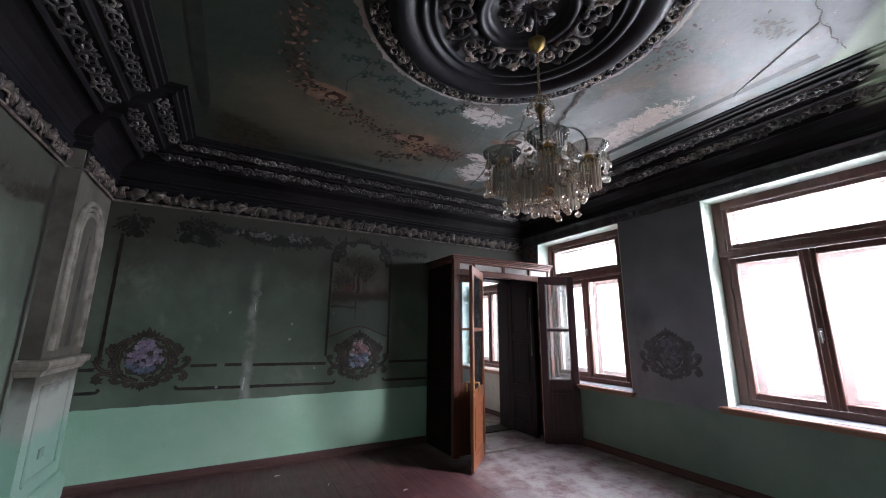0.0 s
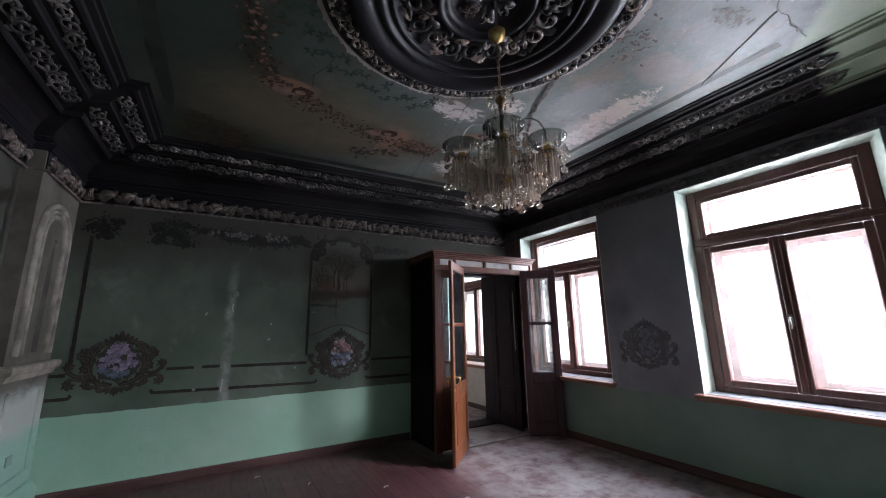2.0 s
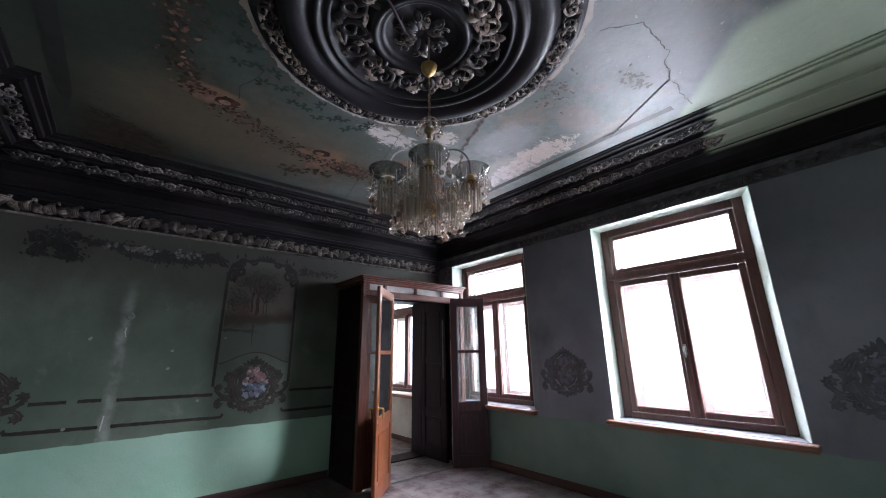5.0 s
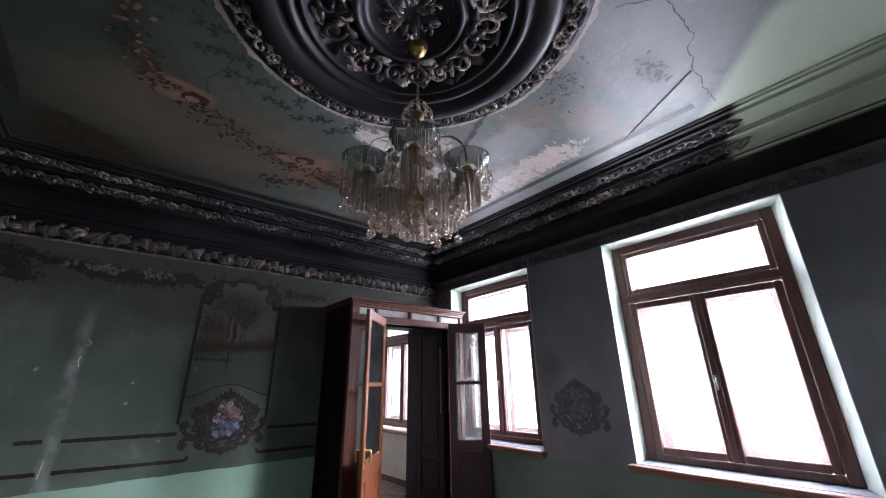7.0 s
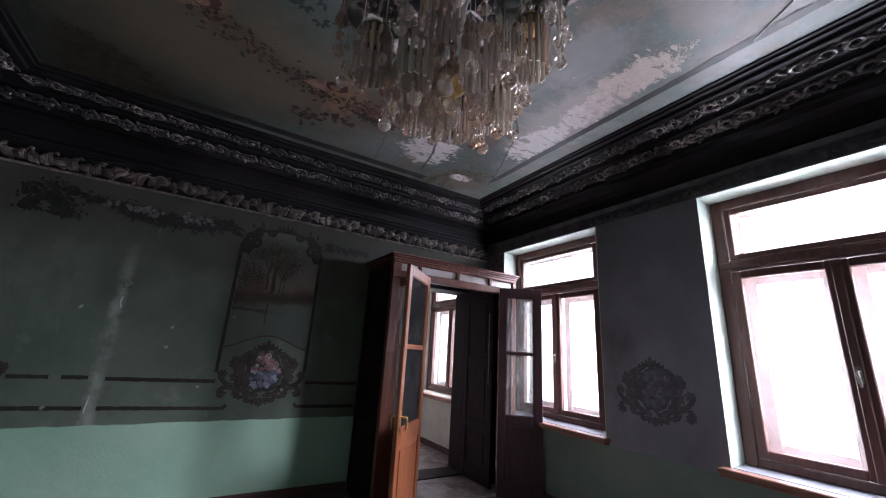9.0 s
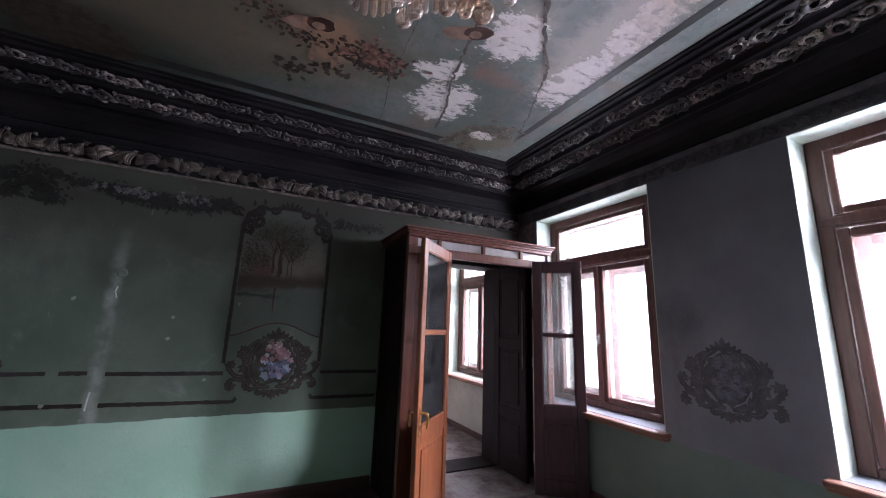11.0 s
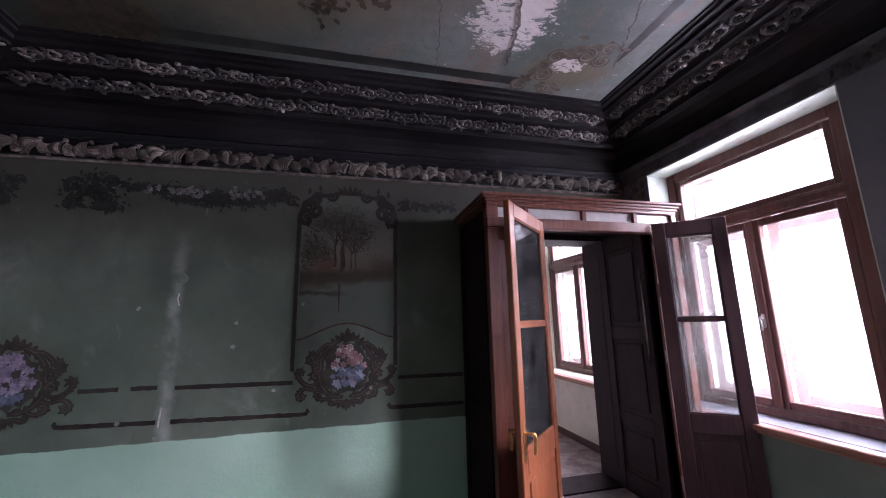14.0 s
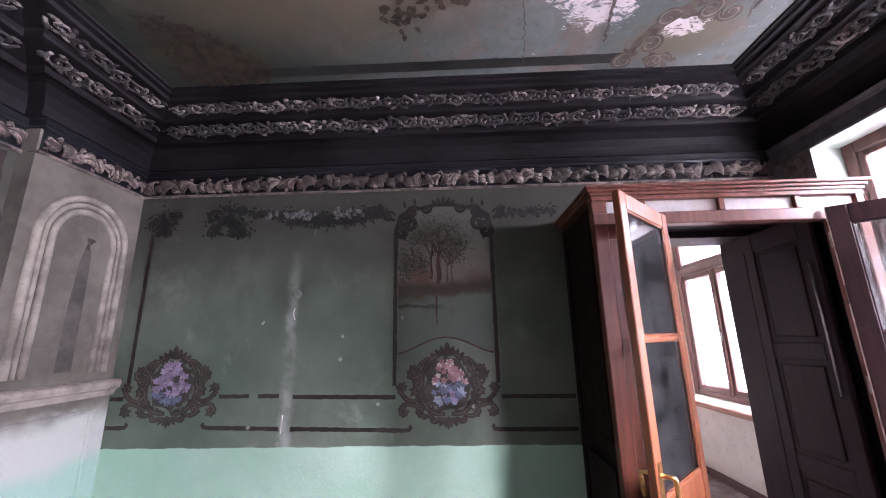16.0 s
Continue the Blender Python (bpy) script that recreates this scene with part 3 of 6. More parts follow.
# windows
def window(name, y0, y1, label, splay=0.0):
    """A window in the east wall: fixed frame, transom light, two casements, reveal lining and sill."""
    g, f = Geo(), 5.455
    r = 0.095
    zt0, zt1 = 2.40, 2.50
    mid = (y0 + y1) / 2
    for a in ((y0 + 0.004, y0 + r, SILL, HEAD - 0.004), (y1 - r, y1 - 0.004, SILL, HEAD - 0.004)):
        g.box(f, f + 0.12, a[0], a[1], a[2], a[3], 0.008)
    for z0, z1 in ((SILL + 0.002, 0.905), (zt0, zt1), (HEAD - r, HEAD - 0.004)):
        g.box(f + 0.002, f + 0.118, y0 + r, y1 - r, z0, z1, 0.008)
    g.box(f - 0.012, f + 0.01, y0 + 0.01, y1 - 0.01, zt0 + 0.02, zt1 - 0.02, 0.006)
    root = structure(name, g, WINDOW_WOOD, label, category="window")

    def sash(nm, a, b, z0, z1, w, outer=0.118):
        h = Geo()
        h.box(f + 0.012, f + 0.075, a, a + w, z0, z1, 0.007)
        h.box(f + 0.012, f + 0.075, b - w, b, z0, z1, 0.007)
        h.box(f + 0.014, f + 0.073, a + w, b - w, z0, z0 + w, 0.007)
        h.box(f + 0.014, f + 0.073, a + w, b - w, z1 - w, z1, 0.007)
        s = part(nm, h, WINDOW_WOOD, root)
        p = part("pane", Geo().box(f + 0.040, f + 0.044, a + w - 0.004, b - w + 0.004, z0 + w - 0.004, z1 - w + 0.004), GLASS, s, "clear glass pane")
        p.visible_shadow = False
        # outer sash of the double window
        o = Geo()
        for q in ((a + 0.03, a + outer, z0 + 0.03, z1 - 0.03), (b - outer, b - 0.03, z0 + 0.03, z1 - 0.03), (a + outer, b - outer, z0 + 0.03, z0 + outer - 0.008), (a + outer, b - outer, z1 - outer + 0.008, z1 - 0.03)):
            o.box(f + 0.145, f + 0.175, *q, 0.004)
        part("outer_sash", o, OUTER_PAINT, root, "pinkish painted outer sash")
        return s

    sash("transom_sash", y0 + r + 0.004, y1 - r - 0.004, zt1 + 0.004, HEAD - r - 0.004, 0.048, 0.075)
    left = sash("casement", mid + 0.004, y1 - r - 0.004, 0.909, zt0 - 0.004, 0.062)
    sash("casement", y0 + r + 0.004, mid - 0.004, 0.909, zt0 - 0.004, 0.062)
    part("astragal", Geo().box(f - 0.008, f + 0.011, mid - 0.030, mid + 0.030, 0.91, zt0 - 0.006, 0.008), WINDOW_WOOD, root)
    h = Geo().box(f - 0.014, f - 0.008, mid - 0.015, mid + 0.015, 1.52, 1.63, 0.003)
    h.tube([(f - 0.012, mid, 1.60), (f - 0.045, mid, 1.60), (f - 0.052, mid, 1.585), (f - 0.050, mid - 0.008, 1.50)], [0.009, 0.009, 0.010, 0.007], 8)
    part("window_handle", h, STEEL, root, "dull metal window handle", True)
    # reveal lining
    t = 0.005
    v = Geo().box(EAST - 0.003, f, y1 - t, y1 + 0.001, SILL, HEAD).box(EAST - 0.003, f, y0 - splay + t, y1 - t, HEAD - t, HEAD + 0.001)
    wedge = [(EAST - 0.003, y0 - splay - 0.001), (EAST - 0.003, y0 - splay + t), (f, y0 + 0.003), (OUT, y0 + 0.003), (OUT, y0 - splay - 0.001)]
    v.add([(x, y, z) for z in (SILL, HEAD - t - 0.001) for x, y in wedge], [(0, 1, 2, 3, 4), (9, 8, 7, 6, 5)] + [(i, (i + 1) % 5, 5 + (i + 1) % 5, 5 + i) for i in range(5)])
    part("reveal", v, MINT, root, "pale mint painted plaster reveal")
    part("window_sill", Geo().box(5.125, f, y0 - splay - 0.045, y1 + 0.055, SILL - 0.045, SILL - 0.004, 0.008).box(5.140, EAST - 0.002, y0 - splay - 0.035, y1 + 0.045, SILL - 0.066, SILL - 0.047, 0.004), SILL_WOOD, root, "worn orange-brown wooden sill board")
    return root


OUTER_PAINT = plain("old_pink_paint", (0.60, 0.51, 0.50), 0.6, 0.12, 12)
for i, (a, b) in enumerate(WINDOWS):
    window("window_%d" % (i + 1), a, b, "tall brown wooden double casement window with transom light", SPLAY)
window("window_4", *NEXT_WINDOW, "brown wooden casement window of the next room")


# ---- stucco: cornice, crown and rosette ----
def spiral(turns, size, n=16, start=0.0, flip=1):
    """Points of a scroll in the plane, from its tail to its eye."""
    out = []
    for i in range(n):
        u = i / (n - 1)
        a = start + flip * turns * 2 * math.pi * u
        r = size * (1 - 0.82 * u)
        out.append((r * math.cos(a), r * math.sin(a)))
    return out


def leaf_relief(g, x, y, a, length, width, h):
    """A ribbed leaf lying in the plane, raised along its middle."""
    c, s = math.cos(a), math.sin(a)
    q = [(0, 0, 0), (0.35, 0.5, 0.25), (0.75, 0.36, 0.2), (1, 0, 0.4), (0.75, -0.36, 0), (0.35, -0.5, 0), (0.4, 0, 1), (0.72, 0, 1.1)]
    p = [(x + c * u * length - s * w * width, y + s * u * length + c * w * width, k * h) for u, w, k in q]
    g.add(p, [(0, 1, 6), (1, 2, 7, 6), (2, 3, 7), (3, 4, 7), (4, 5, 6, 7), (5, 0, 6)])


def scroll_unit(size, rng, lobes=3, thick=1.0, leaf=1.0):
    """One length of running acanthus scroll, in the plane, about size by size: two curling stems, a few lobes along their backs, a bud in each eye."""
    g = Geo()
    for sx, flip in ((-0.27, 1), (0.27, -1)):
        turn = rng.uniform(2.6, 3.4) if flip > 0 else rng.uniform(-0.5, 0.3)
        pts = spiral(1.3, size * 0.44, 18, turn, flip)
        cy = 0.04 * size * flip
        g.tube([(sx * size + a * 0.66, cy + b, 0.03 + 0.07 * i / 17) for i, (a, b) in enumerate(pts)], [size * thick * (0.050 + 0.045 * math.sin(math.pi * min(1.0, 0.1 + i / 17))) for i in range(18)], 6, (0, 0, 1))
        g.dome((sx * size + pts[-1][0], cy + pts[-1][1], 0.03), (size * 0.085, size * 0.085, size * 0.22), 7, 2)
        for i in [1 + 3 * j for j in range(lobes)]:
            (a, b), (a1, b1) = pts[i], pts[i + 1]
            d = math.atan2(b1 - b, a1 - a) - flip * rng.uniform(0.35, 0.7)
            leaf_relief(g, sx * size + a * 0.66, cy + b, d, size * leaf * rng.uniform(0.26, 0.38), size * leaf * rng.uniform(0.13, 0.19), size * rng.uniform(0.12, 0.2))
    return g


rng = random.Random(5)
UNITS = [scroll_unit(1.0, rng, 4, 0.8, 1.1) for _ in range(8)]
LEAFY = [scroll_unit(1.0, rng, 5, 0.75, 1.45) for _ in range(6)]
# crown: distance from the wall, height
CROWN_P = [(0.0, 3.235), (0.045, 3.25), (0.05, 3.275), (0.03, 3.285), (0.045, 3.33), (0.085, 3.385), (0.15, 3.425), (0.225, 3.445), (0.225, 3.43), (0.25, 3.425), (0.262, 3.44),
           (0.27, 3.462), (0.44, 3.508), (0.45, 3.492), (0.475, 3.495), (0.482, 3.515), (0.50, 3.53), (0.655, 3.562), (0.665, 3.545), (0.69, 3.550), (0.70, 3.572), (0.745, 3.575), (0.752, 3.588), (0.78, 3.590), (0.785, 3.601)]
UPPER = [(EAST, SOUTH), (EAST, NORTH), (WEST + 0.13, NORTH), (WEST + 0.13, 4.98), (WEST, 4.98), (WEST, SOUTH), (EAST, SOUTH)]
structure("cornice", Geo().sweep(CROWN_P, UPPER), CROWN, "soot-blackened moulded plaster cornice, partly overpainted green", category="cornice")


def run_band(g, a, b, inward, d0, z0, d1, z1, unit):
    """Scrolls along a sloping band of the crown, from a to b along the wall."""
    a, b, inward = Vector((*a, 0)), Vector((*b, 0)), Vector((*inward, 0))
    along = (b - a).normalized()
    n = max(1, round((b - a).length / unit))
    slope = (inward * (d1 - d0) + Vector((0, 0, z1 - z0)))
    wide = slope.length
    slope.normalize()
    out = along.cross(slope)
    if out.z > 0:
        out = -out
    for i in range(n):
        o = a + along * ((i + 0.5) * (b - a).length / n) + inward * (d0 + d1) / 2 + Vector((0, 0, (z0 + z1) / 2))
        u = rng.choice((-1, 1)) * along
        k, ku = wide * 1.02, (b - a).length / n
        m = Matrix.Translation(o) @ Matrix(((u.x * ku, slope.x * k, out.x * k, 0), (u.y * ku, slope.y * k, out.y * k, 0), (u.z * ku, slope.z * k, out.z * k, 0), (0, 0, 0, 1)))
        g.place(rng.choice(UNITS), m)


bands = Geo()
for d0, z0, d1, z1 in ((0.285, 3.466, 0.43, 3.505), (0.515, 3.533, 0.645, 3.560)):
    run_band(bands, (WEST + 0.13 + d1, NORTH), (EAST - d1, NORTH), (0, -1), d0, z0, d1, z1, 0.27)
    run_band(bands, (EAST, NORTH - d1), (EAST, 1.30), (-1, 0), d0, z0, d1, z1, 0.27)
    run_band(bands, (WEST + 0.13, NORTH - d1), (WEST + 0.13, 4.98 - d1 + 0.1), (1, 0), d0, z0, d1, z1, 0.27)
    run_band(bands, (WEST, 4.98 - d1), (WEST, SOUTH + d1), (1, 0), d0, z0, d1, z1, 0.27)
structure("crown_ornament", bands, RELIEF, "running acanthus scrolls in sooty worn stucco", True, "cornice")

# frieze of shells and flowers under the cornice
fr = Geo().sweep([(0, 2.985), (0.018, 2.985), (0.026, 2.993), (0.018, 3.002), (0.012, 3.01), (0.012, 3.16), (0.03, 3.166), (0.036, 3.178), (0.03, 3.19), (0.045, 3.205), (0.06, 3.225), (0.045, 3.237), (0, 3.237)], [(EAST, NORTH), (WEST + 0.13, NORTH), (WEST + 0.13, 5.02), (WEST, 5.02), (WEST, SOUTH)])
structure("picture_rail", fr, SOOT, "dark moulded plaster rail below the cornice", category="cornice")
fr = Geo().sweep([(0, 3.075), (0.012, 3.08), (0.012, 3.19), (0.03, 3.197), (0.036, 3.207), (0.045, 3.215), (0.055, 3.228), (0.045, 3.237), (0, 3.237)], [(EAST, SOUTH), (EAST, NORTH)])
structure("picture_rail_east", fr, plain("smoky_rail_plaster", (0.085, 0.088, 0.095), 0.6, 0.45, 5), "dark moulded plaster rail above the windows", category="cornice")


def shell(rng, s):
    """A leaf rolled over on its side, ribbed along its length, with a small coil at its tip, in the plane, s across."""
    g = Geo()
    for j in range(6):
        k = j / 5
        lift = 0.20 + 0.22 * math.sin(math.pi * (0.15 + 0.7 * k))
        path = [((0.46 - 0.96 * u) * s, (-0.30 + 0.10 * k + (0.16 + 0.62 * k) * math.sin(math.pi * (0.12 + 0.70 * u)) * (0.75 + 0.25 * u)) * s, (0.02 + lift * math.sin(math.pi * u) ** 0.7) * s) for u in [i / 8 for i in range(9)]]
        g.tube(path, [0.030 * s + 0.062 * s * math.sin(math.pi * min(1.0, 0.08 + i / 9)) for i in range(9)], 5)
    pts = spiral(1.1, 0.17 * s, 12, rng.uniform(1.0, 2.0), 1)
    g.tube([(a - 0.34 * s, b - 0.14 * s, (0.10 + 0.02 * i) * s) for i, (a, b) in enumerate(pts)], [(0.070 - 0.003 * i) * s for i in range(12)], 5, (0, 0, 1))
    for t in (0.6, 1.3, 2.2):
        leaf_relief(g, 0.12 * s * math.cos(t), 0.16 * s * math.sin(t), t, 0.34 * s, 0.2 * s, rng.uniform(0.2, 0.3) * s)
    return g


SHELLS = [shell(rng, 1.0) for _ in range(6)]
fl = Geo()


def run_shells(fl, a, b, inward, z, size, gap):
    a, b, inward = Vector((*a, 0)), Vector((*b, 0)), Vector((*inward, 0))
    along = (b - a).normalized()
    n = round((b - a).length / gap)
    for i in range(n):
        for dx, dz, k, tilt in ((-0.24, 0.0, 0.82, 0.75), (0.24, -0.03, 0.74, 3.7), (0.0, 0.40, 0.30, 0.0), (0.5, -0.40, 0.26, 1.5)):
            o = a + along * ((i + 0.5 + dx * 0.95) * (b - a).length / n) + inward * 0.011 + Vector((0, 0, z + dz * size))
            s = size * k * rng.uniform(0.82, 1.12)
            t = tilt + rng.choice((0.0, 0.0, -0.9, 0.8)) + rng.uniform(-0.35, 0.35)
            u, w = along * math.cos(t) + Vector((0, 0, math.sin(t))), -along * math.sin(t) + Vector((0, 0, math.cos(t)))
            m = Matrix.Translation(o) @ Matrix(((u.x * s, w.x * s, inward.x * s * 0.75, 0), (u.y * s, w.y * s, inward.y * s * 0.75, 0), (u.z * s, w.z * s, inward.z * s, 0), (0, 0, 0, 1)))
            fl.place(rng.choice(SHELLS), m)


run_shells(fl, (WEST + 0.16, NORTH), (EAST - 0.02, NORTH), (0, -1), 3.082, 0.155, 0.172)
run_shells(fl, (WEST + 0.13, NORTH - 0.03), (WEST + 0.13, 5.03), (1, 0), 3.082, 0.155, 0.172)
run_shells(fl, (WEST, 4.98), (WEST, SOUTH), (1, 0), 3.082, 0.155, 0.172)
# Bead in a paler colour, giving the rail its lit lower edge.
bead = Geo().sweep([(0.012, 2.976), (0.024, 2.972), (0.034, 2.980), (0.034, 2.990), (0.024, 2.997), (0.012, 2.995)], [(EAST, NORTH), (WEST + 0.13, NORTH), (WEST + 0.13, 5.02), (WEST, 5.02), (WEST, SOUTH)])
structure("frieze_bead", bead, plain("lit_bead_plaster", (0.17, 0.145, 0.125), 0.5, 0.55, 14), "thin plaster bead under the frieze, pale for its lit edge", category="frieze")
structure("frieze_ornament", fl, FRIEZE, "row of worn stucco shells and buds", True, "frieze")
fe = Geo()
run_shells(fe, (EAST, SOUTH), (EAST, 4.02), (-1, 0), 3.135, 0.105, 0.19)
structure("frieze_ornament_east", fe, FRIEZE_DARK, "row of smoke-blackened stucco shells above the windows", True, "frieze")

# ceiling rosette
RC = (2.05, 2.17)
RP = [(1.03, 0.0), (1.035, -0.018), (1.01, -0.03), (0.985, -0.022), (0.88, -0.025), (0.868, -0.045), (0.85, -0.085), (0.81, -0.105), (0.76, -0.10), (0.72, -0.075), (0.70, -0.06), (0.685, -0.06), (0.675, -0.08), (0.655, -0.088), (0.635, -0.078), (0.625, -0.055),
      (0.605, -0.05), (0.595, -0.068), (0.58, -0.07), (0.57, -0.05), (0.565, -0.03), (0.325, -0.025), (0.318, -0.05), (0.30, -0.068), (0.28, -0.06), (0.27, -0.04), (0.255, -0.045), (0.24, -0.03), (0.225, -0.018), (0.0, -0.015)]
structure("ceiling_rosette", Geo().lathe(RP, (*RC, TOP), 96), SOOT, "large round blackened plaster ceiling rosette with mouldings", True, "ceiling rosette")
ro = Geo()


def ring_of(units, r, width, n, z, tall):
    for i in range(n):
        a = 2 * math.pi * i / n
        o = Vector((RC[0] + r * math.cos(a), RC[1] + r * math.sin(a), TOP + z))
        u, w = Vector((-math.sin(a), math.cos(a), 0)) * rng.choice((-1, 1)), Vector((math.cos(a), math.sin(a), 0))
        k, ku = width, 2 * math.pi * r / n * 0.98
        m = Matrix.Translation(o) @ Matrix(((u.x * ku, w.x * k, 0, 0), (u.y * ku, w.y * k, 0, 0), (0, 0, -tall, 0), (0, 0, 0, 1)))
        ro.place(rng.choice(units), m)


ring_of(LEAFY, 0.945, 0.125, 30, -0.022, 0.17)
ring_of(LEAFY, 0.445, 0.235, 9, -0.024, 0.20)
tuft = Geo()
for i in range(12):
    a = i * math.pi / 6 + 0.2
    leaf_relief(tuft, 0.03 * math.cos(a), 0.03 * math.sin(a), a, 0.16 if i % 2 else 0.12, 0.065, 0.035)
    pts = spiral(0.8, 0.040, 10, a, 1 if i % 2 else -1)
    cx, cy = 0.14 * math.cos(a), 0.14 * math.sin(a)
    tuft.tube([(cx + p, cy + q, 0.010 + 0.003 * k) for k, (p, q) in enumerate(pts)], [0.011 - 0.0008 * k for k in range(10)], 5)
ro.place(tuft, Matrix.Translation((*RC, TOP - 0.014)) @ Matrix.Diagonal((1, 1, -1, 1)))
structure("rosette_ornament", ro, ROSE, "stucco acanthus scrolls and flowers, sooty with pale worn edges", True, "ceiling rosette")


# ---- painted decoration, flat on wall and ceiling ----
class Flat:
    """Flat paint shapes in a plane: origin, right, up and a normal to lift them by."""

    def __init__(self, origin, right, up, lift):
        self.o, self.r, self.u = Vector(origin), Vector(right), Vector(up)
        self.n = self.r.cross(self.u) * lift
        self.k, self.g = 0, Geo()

    def p(self, x, y):
        return self.o + self.r * x + self.u * y + self.n * (1 + 0.004 * self.k)

    def ribbon(self, pts, widths):
        self.k = (self.k + 1) % 160
        q, m = [], len(pts)
        for i, (x, y) in enumerate(pts):
            x0, y0 = pts[max(i - 1, 0)]
            x1, y1 = pts[min(i + 1, m - 1)]
            d = math.hypot(x1 - x0, y1 - y0) or 1
            w = widths if isinstance(widths, float) else widths[i]
            nx, ny = -(y1 - y0) / d * w / 2, (x1 - x0) / d * w / 2
            q += [self.p(x + nx, y + ny), self.p(x - nx, y - ny)]
        self.g.add(q, [(2 * i, 2 * i + 1, 2 * i + 3, 2 * i + 2) for i in range(m - 1)])

    def blob(self, x, y, rx, ry, n=9, rough=0.25, rng=random, turn=0.0):
        self.k = (self.k + 1) % 160
        c, s = math.cos(turn), math.sin(turn)
        q = []
        for i in range(n):
            a, k = 2 * math.pi * i / n, 1 + rng.uniform(-rough, rough)
            u, w = rx * k * math.cos(a), ry * k * math.sin(a)
            q.append(self.p(x + c * u - s * w, y + s * u + c * w))
        self.g.add(q, [tuple(range(n))])

    def leaf(self, x, y, a, length, width):
        self.k = (self.k + 1) % 160
        c, s = math.cos(a), math.sin(a)
        q = [self.p(x + c * u * length - s * w * width, y + s * u * length + c * w * width) for u, w in ((0, 0), (0.3, 0.5), (0.65, 0.4), (1, 0), (0.65, -0.4), (0.3, -0.5))]
        self.g.add(q, [(0, 1, 2, 3, 4, 5)])

    def scroll(self, x, y, size, a, flip, width, turns=1.0):
        pts = spiral(turns, size, 18, a, flip)
        ox, oy = pts[0]
        self.ribbon([(x + u - ox, y + w - oy) for u, w in pts], [width * (0.35 + 0.9 * math.sin(math.pi * min(1, 0.15 + i / 17 * 0.85))) for i in range(18)])
        u, w = pts[-1]
        self.blob(x + u - ox, y + w - oy, width * 0.75, width * 0.75, 8, 0.05)

    def put(self, name, material, parent):
        ob = part(name, self.g, material, parent)
        if len(self.g.f) > 12:
            ob["kind"] = "stuff"
        return ob


def on_north(z=0.0, lift=0.004):
    return Flat((0, NORTH, 0), (1, 0, 0), (0, 0, 1), lift)


def on_east(lift=0.004):
    return Flat((EAST, 0, 0), (0, -1, 0), (0, 0, 1), lift)


def on_west(lift=0.004):
    return Flat((WEST, 0, 0), (0, 1, 0), (0, 0, 1), lift)


def on_ceiling(lift=0.004):
    return Flat((0, 0, TOP), (1, 0, 0), (0, -1, 0), lift)


